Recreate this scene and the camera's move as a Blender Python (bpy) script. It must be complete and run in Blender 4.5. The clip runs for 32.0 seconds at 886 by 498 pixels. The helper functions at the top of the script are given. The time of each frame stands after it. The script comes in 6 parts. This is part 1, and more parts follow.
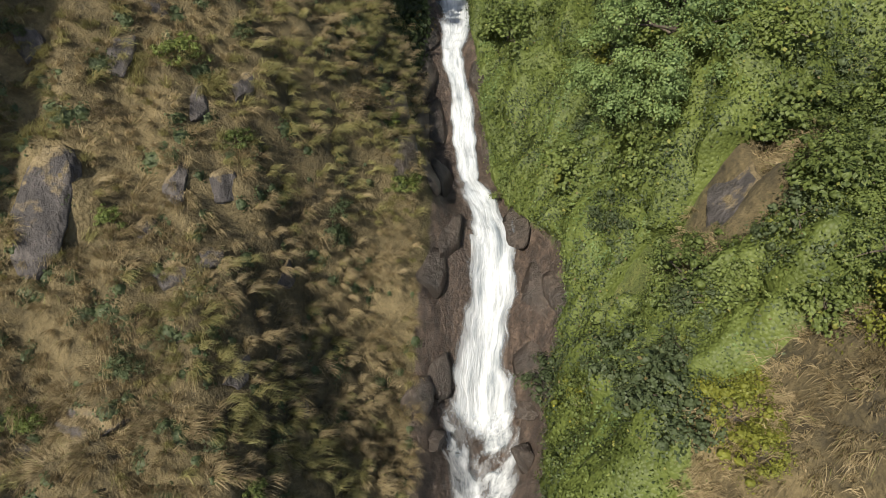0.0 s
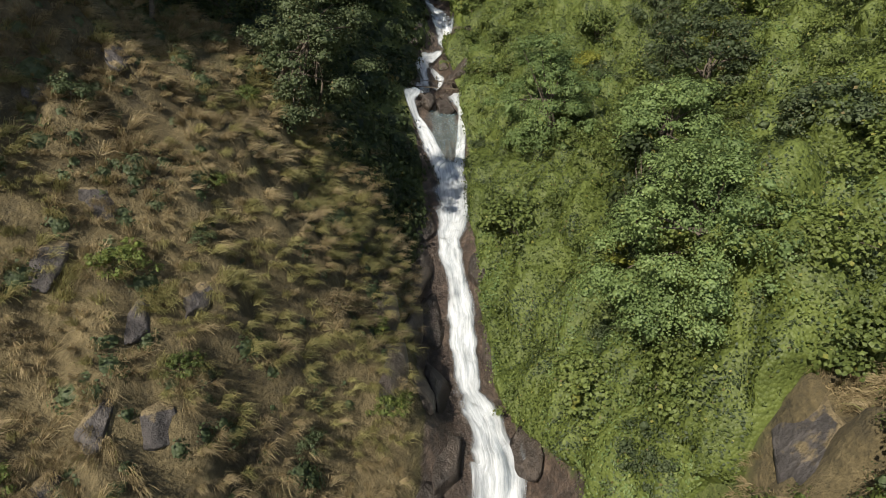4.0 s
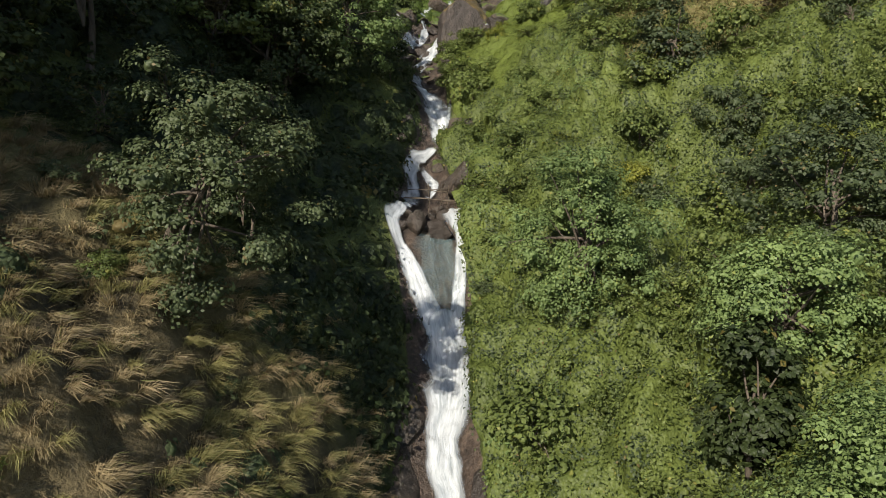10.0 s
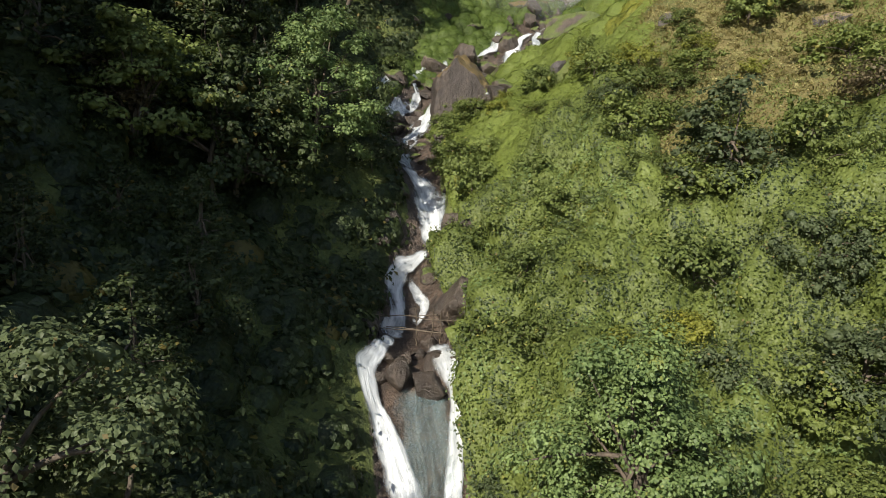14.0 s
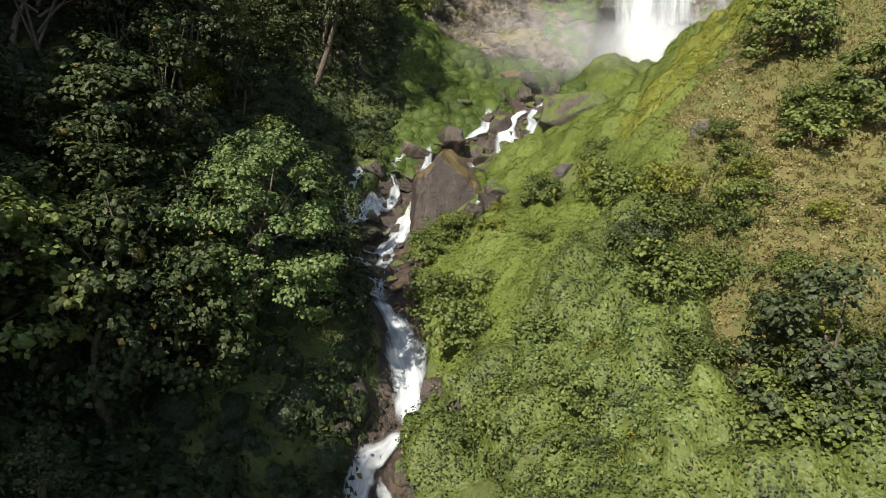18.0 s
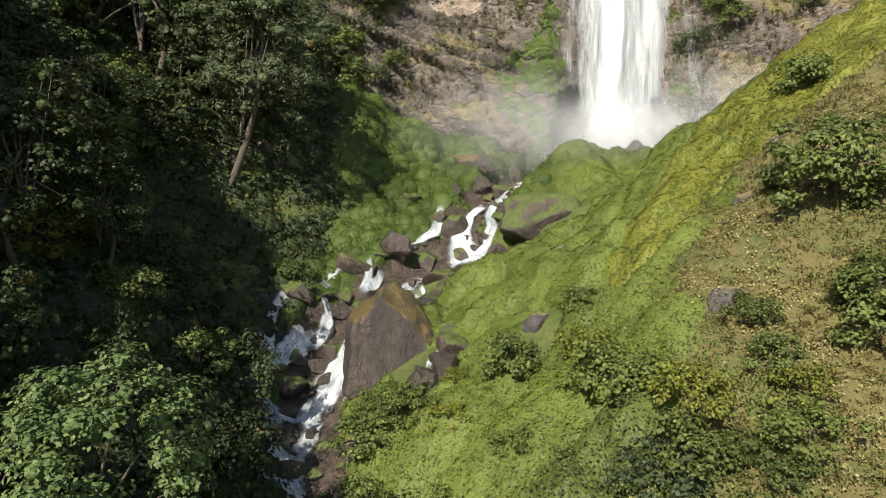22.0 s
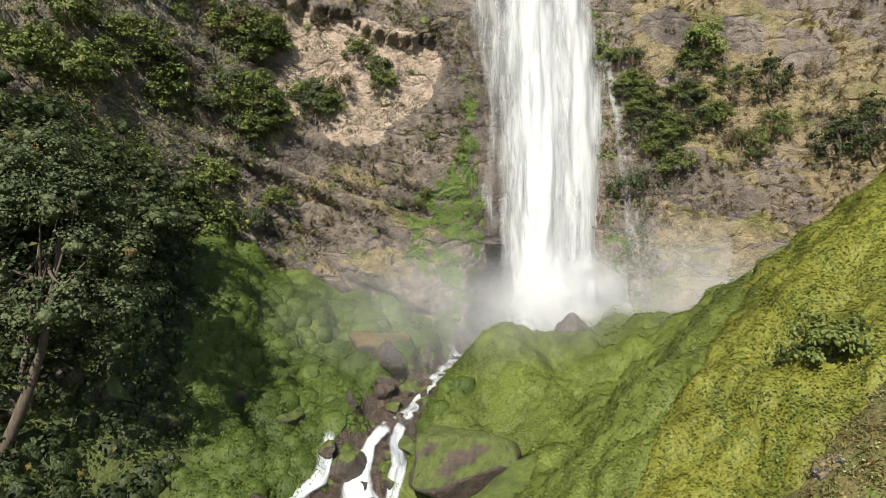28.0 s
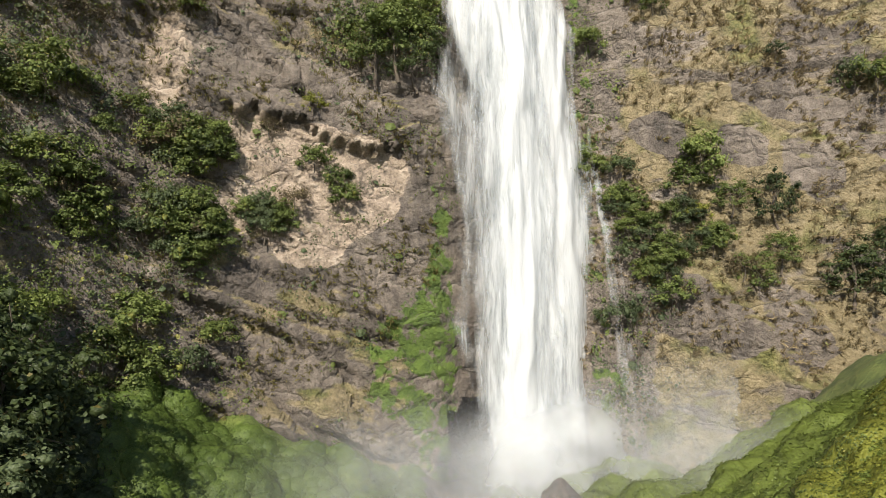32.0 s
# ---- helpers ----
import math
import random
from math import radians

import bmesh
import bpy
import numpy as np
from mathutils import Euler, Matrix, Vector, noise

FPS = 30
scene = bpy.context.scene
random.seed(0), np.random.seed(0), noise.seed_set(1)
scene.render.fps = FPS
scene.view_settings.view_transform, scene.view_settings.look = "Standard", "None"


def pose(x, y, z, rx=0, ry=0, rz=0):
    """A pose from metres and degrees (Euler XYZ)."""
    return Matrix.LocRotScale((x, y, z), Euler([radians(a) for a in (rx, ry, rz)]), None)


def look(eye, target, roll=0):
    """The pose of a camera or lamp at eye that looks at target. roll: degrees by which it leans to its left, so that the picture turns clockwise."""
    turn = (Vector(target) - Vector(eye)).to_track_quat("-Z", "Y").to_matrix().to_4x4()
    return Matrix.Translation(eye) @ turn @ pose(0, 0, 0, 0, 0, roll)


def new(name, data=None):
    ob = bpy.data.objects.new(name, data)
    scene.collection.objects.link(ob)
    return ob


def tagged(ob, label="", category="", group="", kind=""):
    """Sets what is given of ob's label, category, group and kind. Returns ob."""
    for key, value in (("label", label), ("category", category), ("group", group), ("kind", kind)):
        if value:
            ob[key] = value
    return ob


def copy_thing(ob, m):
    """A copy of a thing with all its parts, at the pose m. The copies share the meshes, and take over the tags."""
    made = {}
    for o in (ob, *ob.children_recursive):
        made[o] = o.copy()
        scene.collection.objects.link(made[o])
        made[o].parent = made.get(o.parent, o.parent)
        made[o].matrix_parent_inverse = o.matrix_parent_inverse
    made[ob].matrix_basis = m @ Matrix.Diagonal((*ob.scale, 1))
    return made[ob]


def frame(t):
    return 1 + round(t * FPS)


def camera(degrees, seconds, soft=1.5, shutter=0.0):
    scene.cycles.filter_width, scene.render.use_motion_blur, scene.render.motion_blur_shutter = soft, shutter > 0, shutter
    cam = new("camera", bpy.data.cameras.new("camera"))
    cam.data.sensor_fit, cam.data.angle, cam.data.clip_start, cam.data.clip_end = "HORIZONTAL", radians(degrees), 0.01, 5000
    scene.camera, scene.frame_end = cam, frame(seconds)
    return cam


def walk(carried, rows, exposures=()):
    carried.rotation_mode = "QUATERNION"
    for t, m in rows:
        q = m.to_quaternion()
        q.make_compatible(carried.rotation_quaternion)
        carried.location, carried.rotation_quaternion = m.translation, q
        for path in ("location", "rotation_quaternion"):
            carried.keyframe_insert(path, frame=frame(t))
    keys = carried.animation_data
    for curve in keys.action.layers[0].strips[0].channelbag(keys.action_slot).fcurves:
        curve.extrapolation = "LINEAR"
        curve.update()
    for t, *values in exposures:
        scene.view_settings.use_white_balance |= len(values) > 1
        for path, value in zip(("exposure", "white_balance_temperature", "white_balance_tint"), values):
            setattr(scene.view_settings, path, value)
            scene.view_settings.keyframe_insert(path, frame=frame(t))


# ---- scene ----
cam = camera(68.9, 32.0, soft=0.8)
METRES, EYE, TILT, LEAN, TURN = 80.0, 0.0, -30.0, 0.0, 0.0
ROWS = [
    (0.0, 0.0, 0.0, 0.0, 0.0, 0.0, -0.0),
    (0.5, 0.0002, 0.0047, 0.0031, -0.0, 2.05, -0.01),
    (1.0, 0.0003, 0.0105, 0.0068, -0.05, 4.1, -0.04),
    (1.5, 0.0005, 0.0173, 0.011, -0.07, 6.09, -0.05),
    (2.0, 0.0009, 0.0252, 0.0159, -0.06, 7.89, -0.07),
    (2.5, 0.001, 0.0341, 0.0213, -0.09, 9.47, -0.08),
    (3.0, 0.0012, 0.0436, 0.0273, -0.11, 11.02, -0.1),
    (3.5, 0.0016, 0.0539, 0.0337, -0.12, 12.6, -0.11),
    (4.0, 0.0019, 0.0645, 0.0406, -0.15, 14.15, -0.13),
    (4.5, 0.0022, 0.0755, 0.0477, -0.19, 15.6, -0.14),
    (6.5, 0.0043, 0.1218, 0.079, -0.15, 18.78, -0.15),
    (7.0, 0.0049, 0.1333, 0.0882, -0.15, 18.84, -0.15),
    (7.5, 0.0052, 0.1444, 0.0981, -0.16, 18.84, -0.16),
    (8.0, 0.0058, 0.1554, 0.1084, -0.16, 18.84, -0.18),
    (8.5, 0.0062, 0.1659, 0.1195, -0.15, 18.83, -0.19),
    (9.0, 0.0064, 0.1762, 0.1313, -0.16, 18.91, -0.19),
    (9.5, 0.0067, 0.1869, 0.1428, -0.18, 19.23, -0.22),
    (10.0, 0.007, 0.1974, 0.1547, -0.2, 19.56, -0.23),
    (10.5, 0.0074, 0.208, 0.1667, -0.2, 19.91, -0.24),
    (11.0, 0.0078, 0.2185, 0.1789, -0.21, 20.29, -0.25),
    (11.5, 0.0083, 0.2285, 0.1918, -0.2, 20.62, -0.26),
    (12.0, 0.0087, 0.2385, 0.2045, -0.2, 20.96, -0.25),
    (12.5, 0.0093, 0.2478, 0.2172, -0.22, 21.3, -0.25),
    (13.0, 0.01, 0.2573, 0.2302, -0.25, 21.65, -0.21),
    (13.5, 0.0108, 0.2666, 0.2441, -0.28, 21.99, -0.18),
    (14.0, 0.0116, 0.2756, 0.2583, -0.29, 22.31, -0.13),
    (14.5, 0.0119, 0.2844, 0.2729, -0.38, 22.65, -0.1),
    (16.5, 0.0142, 0.3185, 0.3328, -0.77, 24.06, 0.11),
    (17.0, 0.015, 0.3266, 0.3482, -0.92, 24.4, 0.18),
    (17.5, 0.0157, 0.3347, 0.3637, -1.08, 24.75, 0.26),
    (18.0, 0.0164, 0.3429, 0.3794, -1.26, 25.09, 0.35),
    (18.5, 0.017, 0.351, 0.3951, -1.56, 25.44, 0.53),
    (19.0, 0.0179, 0.3591, 0.4108, -1.89, 25.76, 0.73),
    (19.5, 0.0184, 0.3671, 0.4267, -2.34, 26.1, 0.96),
    (20.0, 0.0192, 0.3749, 0.4427, -2.83, 26.43, 1.24),
    (20.5, 0.0203, 0.3828, 0.4586, -3.35, 26.77, 1.52),
    (21.0, 0.0214, 0.3904, 0.4745, -3.91, 27.07, 1.88),
    (21.5, 0.0229, 0.3981, 0.4906, -4.48, 27.37, 2.22),
    (22.0, 0.0247, 0.4058, 0.5067, -5.05, 27.73, 2.58),
    (22.5, 0.0263, 0.413, 0.5231, -5.67, 28.08, 2.91),
    (23.0, 0.0282, 0.4194, 0.5399, -6.26, 28.36, 3.27),
    (23.5, 0.0304, 0.4262, 0.5564, -6.86, 28.7, 3.61),
    (24.0, 0.0323, 0.4329, 0.5725, -7.46, 29.06, 3.95),
    (24.5, 0.0342, 0.4387, 0.589, -8.07, 29.36, 4.31),
    (25.0, 0.0367, 0.4444, 0.6054, -8.66, 29.68, 4.67),
    (25.5, 0.0393, 0.4494, 0.6215, -9.24, 29.98, 5.04),
    (27.5, 0.0469, 0.4682, 0.6837, -11.74, 31.3, 6.49),
    (28.0, 0.0497, 0.4711, 0.6988, -12.3, 31.59, 6.81),
    (28.5, 0.0525, 0.4741, 0.7137, -12.83, 31.89, 7.12),
    (29.0, 0.0555, 0.4762, 0.7289, -13.31, 32.12, 7.4),
    (29.5, 0.0586, 0.479, 0.7438, -13.79, 32.45, 7.68),
    (30.0, 0.0618, 0.481, 0.7593, -14.18, 32.72, 7.9),
    (30.5, 0.0651, 0.483, 0.7754, -14.3, 33.04, 7.97),
    (31.0, 0.0682, 0.4847, 0.7917, -14.32, 33.43, 7.96),
    (31.5, 0.0708, 0.4857, 0.8089, -14.36, 33.79, 7.98),
    (32.0, 0.0742, 0.4856, 0.8271, -14.34, 34.11, 7.97),
]
walk(cam, [(t, pose(0, 0, EYE, TILT, LEAN, TURN) @ pose(METRES * x, METRES * y, METRES * z, 90 + pitch, roll, yaw)) for t, x, y, z, yaw, pitch, roll in ROWS],
     [(0.0, 0.92), (3.0, 0.8), (9.0, 0.84), (13.0, 1.04), (17.0, 1.14), (21.0, 1.13), (25.0, 1.08), (32.0, 1.07)])

# ---- world, sun, exposure ----
SUN_AZ, SUN_EL = radians(209.0), radians(36.0)      # compass angle of the sun from +y, clockwise
world = bpy.data.worlds.new("sky")
world.use_nodes = True
scene.world = world
wn = world.node_tree
sky = wn.nodes.new("ShaderNodeTexSky")
sky.sky_type, sky.sun_disc = "NISHITA", False
sky.sun_elevation, sky.sun_rotation = SUN_EL, SUN_AZ
wn.links.new(sky.outputs[0], wn.nodes["Background"].inputs[0])
wn.nodes["Background"].inputs[1].default_value = 0.092
sun_data = bpy.data.lights.new("sun", "SUN")
sun_data.energy, sun_data.angle, sun_data.color = 4.5, radians(0.6), (1.0, 0.92, 0.78)
sun = new("sun", sun_data)
to_sun = Vector((math.sin(SUN_AZ) * math.cos(SUN_EL), math.cos(SUN_AZ) * math.cos(SUN_EL), math.sin(SUN_EL)))
sun.matrix_world = look(to_sun * 200, (0, 0, 0))

# ---- materials ----


def rgb(c):
    return (*c, 1.0)


class Mat:
    """A small builder of node materials."""

    def __init__(self, name, rough=0.85):
        self.m = bpy.data.materials.new(name)
        self.m.use_nodes = True
        self.t = self.m.node_tree
        self.b = self.t.nodes["Principled BSDF"]
        self.out = self.t.nodes["Material Output"]
        self.b.inputs["Roughness"].default_value = rough
        self.pos = self.node("ShaderNodeNewGeometry").outputs["Position"]

    def node(self, kind, **kw):
        n = self.t.nodes.new(kind)
        for k, v in kw.items():
            n.inputs[k].default_value = v
        return n

    def link(self, a, b):
        self.t.links.new(a, b)

    def scaled(self, vec, s):
        n = self.t.nodes.new("ShaderNodeVectorMath")
        n.operation = "MULTIPLY"
        self.link(vec, n.inputs[0])
        n.inputs[1].default_value = s
        return n.outputs[0]

    def noise(self, scale, detail=4.0, rough=0.6, vec=None, dist=0.0):
        n = self.node("ShaderNodeTexNoise", Scale=scale, Detail=detail, Roughness=rough, Distortion=dist)
        self.link(vec if vec is not None else self.pos, n.inputs["Vector"])
        return n.outputs["Fac"]

    def ramp(self, fac, stops):
        n = self.t.nodes.new("ShaderNodeValToRGB")
        e = n.color_ramp.elements
        while len(e) < len(stops):
            e.new(0.5)
        for el, (p, c) in zip(e, stops):
            el.position = p
            el.color = rgb(c) if not isinstance(c, (int, float)) else (c, c, c, 1)
        self.link(fac, n.inputs[0])
        return n.outputs[0]

    def mix(self, fac, a, b):
        n = self.t.nodes.new("ShaderNodeMix")
        n.data_type = "RGBA"
        for v, i in ((fac, n.inputs[0]), (a, n.inputs[6]), (b, n.inputs[7])):
            if isinstance(v, (int, float)):
                i.default_value = v
            elif isinstance(v, tuple):
                i.default_value = rgb(v)
            else:
                self.link(v, i)
        return n.outputs[2]

    def math(self, op, a, b=0.0, clamp=False):
        n = self.t.nodes.new("ShaderNodeMath")
        n.operation, n.use_clamp = op, clamp
        for v, i in ((a, n.inputs[0]), (b, n.inputs[1])):
            if isinstance(v, (int, float)):
                i.default_value = v
            else:
                self.link(v, i)
        return n.outputs[0]

    def attr(self, name):
        n = self.t.nodes.new("ShaderNodeAttribute")
        n.attribute_name = name
        return n.outputs["Fac"]

    def bump(self, h, strength, dist=0.1):
        n = self.node("ShaderNodeBump", Strength=strength, Distance=dist)
        self.link(h, n.inputs["Height"])
        self.link(n.outputs[0], self.b.inputs["Normal"])

    def colour(self, c):
        self.link(c, self.b.inputs["Base Color"])


def leaf_material(name, dark, light, odd=None, trans=0.42, gloss=0.55, grain=7.0):
    """Foliage: each leaf its own tone, each plant its own tone, some odd leaves."""
    m = Mat(name, gloss)
    isl = m.node("ShaderNodeNewGeometry").outputs["Random Per Island"]
    obj = m.node("ShaderNodeObjectInfo").outputs["Random"]
    n = m.noise(0.55, 3.0)
    vor = m.node("ShaderNodeTexVoronoi", Scale=grain)
    m.link(m.pos, vor.inputs["Vector"])
    one = m.t.nodes.new("ShaderNodeSeparateColor")
    m.link(vor.outputs["Color"], one.inputs[0])
    f = m.math("ADD", m.math("MULTIPLY", isl, 0.3), m.math("MULTIPLY", obj, 0.38))
    f = m.math("ADD", f, m.math("MULTIPLY", one.outputs[0], 0.28))
    f = m.math("SUBTRACT", f, m.math("MULTIPLY", vor.outputs["Distance"], 0.18))
    m.bump(m.math("MULTIPLY", vor.outputs["Distance"], -1.0), 0.5, 0.7 / grain)
    f = m.math("ADD", f, m.math("MULTIPLY", m.math("SUBTRACT", m.noise(0.17, 3.0), 0.5), 0.9))
    f = m.math("ADD", f, m.math("MULTIPLY", m.math("SUBTRACT", n, 0.5), 0.8), True)
    c = m.ramp(f, [(0.0, dark), (1.0, light)])
    if odd:
        c = m.mix(m.math("GREATER_THAN", isl, 0.975), c, odd)
    m.colour(c)
    m.b.inputs["Specular IOR Level"].default_value = 0.35
    tr = m.node("ShaderNodeBsdfTranslucent")
    m.link(c, tr.inputs[0])
    mx = m.node("ShaderNodeMixShader", Fac=trans)
    m.link(m.b.outputs[0], mx.inputs[1])
    m.link(tr.outputs[0], mx.inputs[2])
    m.link(mx.outputs[0], m.out.inputs[0])
    return m.m


def rock_material(name, dark, mid, light, moss=0.0, wet=0.7, scale=1.0, turf=((0.03, 0.046, 0.009), (0.1, 0.125, 0.026))):
    m = Mat(name, wet)
    a = m.noise(0.35 * scale, 5.0)
    b = m.noise(2.4 * scale, 6.0, 0.7)
    streak = m.noise(1.3 * scale, 4.0, 0.6, m.scaled(m.pos, (1.6, 1.6, 0.22)))
    f = m.math("ADD", m.math("MULTIPLY", a, 0.45), m.math("ADD", m.math("MULTIPLY", b, 0.3), m.math("MULTIPLY", streak, 0.3)))
    c = m.ramp(f, [(0.36, dark), (0.52, mid), (0.68, light)])
    if moss:
        nz = m.t.nodes.new("ShaderNodeSeparateXYZ")
        m.link(m.node("ShaderNodeNewGeometry").outputs["Normal"], nz.inputs[0])
        g = m.math("ADD", m.math("MULTIPLY", nz.outputs[2], 0.9), m.math("MULTIPLY", m.noise(1.1, 5.0), 0.9))
        g = m.ramp(m.math("MULTIPLY", g, 0.5), [(0.56 - moss * 0.2, 0.0), (0.61 - moss * 0.2, 1.0)])
        c = m.mix(g, c, m.ramp(b, [(0.3, turf[0]), (0.7, turf[1])]))
    m.colour(c)
    fine = m.noise(9.0 * scale, 5.0, 0.7)
    m.bump(m.math("ADD", m.math("ADD", b, m.math("MULTIPLY", fine, 0.35)), m.math("MULTIPLY", streak, 0.8)), 1.0, 0.22)
    return m.m


M_ROCK = rock_material("wet_brown_rock", (0.013, 0.0105, 0.009), (0.036, 0.028, 0.0225), (0.1, 0.078, 0.062), 0.0, 0.42)
M_MOSSROCK = rock_material("mossy_brown_rock", (0.018, 0.014, 0.012), (0.046, 0.035, 0.028), (0.11, 0.085, 0.068), 0.72, 0.5)
M_RUSTROCK = rock_material("brown_rock_with_rusty_turf", (0.018, 0.014, 0.0125), (0.042, 0.033, 0.028), (0.11, 0.086, 0.07), 0.62, 0.6, turf=((0.045, 0.036, 0.012), (0.15, 0.1, 0.032)))
M_SLAB = rock_material("grey_rock_slab", (0.024, 0.0215, 0.021), (0.052, 0.046, 0.045), (0.125, 0.11, 0.102), 0.2, 0.75, turf=((0.09, 0.07, 0.035), (0.26, 0.2, 0.11)))

# Deep green leaves; the dark tone also carries shade on the forest slope.
M_DARKLEAF = leaf_material("deep_green_shade_leaves", (0.018, 0.029, 0.01), (0.082, 0.11, 0.036), (0.13, 0.11, 0.03))
M_LEAF = leaf_material("green_leaves", (0.045, 0.066, 0.017), (0.215, 0.265, 0.072), (0.2, 0.21, 0.05))
M_BIGLEAF = leaf_material("broad_pale_green_leaves", (0.085, 0.13, 0.045), (0.27, 0.36, 0.125), (0.22, 0.25, 0.07), grain=4.5)
M_OLIVELEAF = leaf_material("grey_olive_leaves", (0.042, 0.06, 0.026), (0.115, 0.145, 0.066), (0.15, 0.12, 0.05))
M_YELLOWLEAF = leaf_material("yellow_green_leaves", (0.08, 0.095, 0.015), (0.26, 0.268, 0.045), (0.28, 0.26, 0.035))
M_BROWNLEAF = leaf_material("dry_brown_leaves", (0.06, 0.048, 0.026), (0.17, 0.135, 0.075), (0.24, 0.22, 0.07))
M_COVER = leaf_material("bright_undergrowth_leaves", (0.05, 0.069, 0.016), (0.2, 0.248, 0.062), (0.26, 0.25, 0.07))
M_MOSSLEAF = leaf_material("velvet_green_herbs", (0.044, 0.071, 0.0125), (0.148, 0.21, 0.042), None, grain=13.0)
M_LIME = leaf_material("fine_lime_green_herbs", (0.07, 0.093, 0.018), (0.215, 0.272, 0.056), None, grain=9.0)
M_STRAW = leaf_material("dry_straw_grass", (0.16, 0.125, 0.065), (0.55, 0.445, 0.26), (0.19, 0.21, 0.06), 0.3, 0.6, 3.0)
M_TURFGRASS = leaf_material("short_brown_turf_grass", (0.09, 0.08, 0.025), (0.24, 0.205, 0.075), (0.2, 0.22, 0.06), 0.3, 0.6, 3.0)
M_GREENGRASS = leaf_material("fading_green_grass", (0.13, 0.127, 0.044), (0.43, 0.385, 0.17), (0.36, 0.29, 0.14), 0.3, 0.6, 3.0)

bark = Mat("grey_brown_bark", 0.9)
bn = bark.noise(5.0, 5.0, 0.7, bark.scaled(bark.pos, (2.0, 2.0, 0.4)))
bark.colour(bark.ramp(bn, [(0.3, (0.035, 0.027, 0.02)), (0.7, (0.115, 0.092, 0.07))]))
bark.bump(bn, 0.7, 0.05)
M_BARK = bark.m

wood = Mat("weathered_bamboo", 0.7)
wf = wood.noise(6.0, 4.0)
wood.colour(wood.ramp(wf, [(0.3, (0.035, 0.026, 0.017)), (0.7, (0.11, 0.085, 0.056))]))
M_POLE = wood.m


def ground_material():
    m = Mat("hillside_soil_and_turf", 0.92)
    n1, n2, n3 = m.noise(0.16, 5.0), m.noise(0.9, 5.0), m.noise(5.0, 5.0, 0.7)
    f = m.math("ADD", m.math("MULTIPLY", n1, 0.5), m.math("MULTIPLY", n2, 0.5))
    f = m.math("ADD", f, m.math("MULTIPLY", m.math("SUBTRACT", n3, 0.5), 0.35))
    green = m.ramp(f, [(0.34, (0.0273, 0.039, 0.00936)), (0.5, (0.0663, 0.0858, 0.0172)), (0.66, (0.117, 0.125, 0.0351))])
    # Dry soil, toned down to put shade into the gaps between tussocks.
    dry = m.ramp(f, [(0.36, (0.035, 0.028, 0.014)), (0.5, (0.09, 0.07, 0.032)), (0.66, (0.18, 0.14, 0.07))])
    slope = m.ramp(f, [(0.36, (0.055, 0.07, 0.017)), (0.45, (0.095, 0.1, 0.028)), (0.53, (0.125, 0.1, 0.036)), (0.6, (0.13, 0.125, 0.038)), (0.68, (0.15, 0.12, 0.05))])
    moss = m.ramp(f, [(0.34, (0.035, 0.052, 0.008)), (0.5, (0.075, 0.105, 0.015)), (0.68, (0.14, 0.165, 0.035))])
    st = m.noise(1.5, 5.0, 0.65, m.scaled(m.pos, (1.5, 1.0, 0.35)))
    rock = m.ramp(m.math("ADD", m.math("MULTIPLY", st, 0.6), m.math("MULTIPLY", n3, 0.4)),
                  [(0.36, (0.015, 0.011, 0.0085)), (0.5, (0.045, 0.031, 0.023)), (0.66, (0.12, 0.086, 0.063))])
    c = m.mix(m.attr("dry"), green, dry)
    c = m.mix(m.attr("turf"), c, slope)
    c = m.mix(m.attr("moss"), c, moss)
    edge = m.ramp(m.math("ADD", m.attr("rock"), m.math("MULTIPLY", m.math("SUBTRACT", n2, 0.5), 0.9)), [(0.42, 0.0), (0.58, 1.0)])
    c = m.mix(edge, c, rock)
    m.colour(c)
    rough = m.ramp(edge, [(0.0, 0.92), (1.0, 0.5)])
    m.link(rough, m.b.inputs["Roughness"])
    m.bump(m.math("ADD", n3, m.math("MULTIPLY", n2, 1.5)), 0.9, 0.25)
    return m.m


M_GROUND = ground_material()


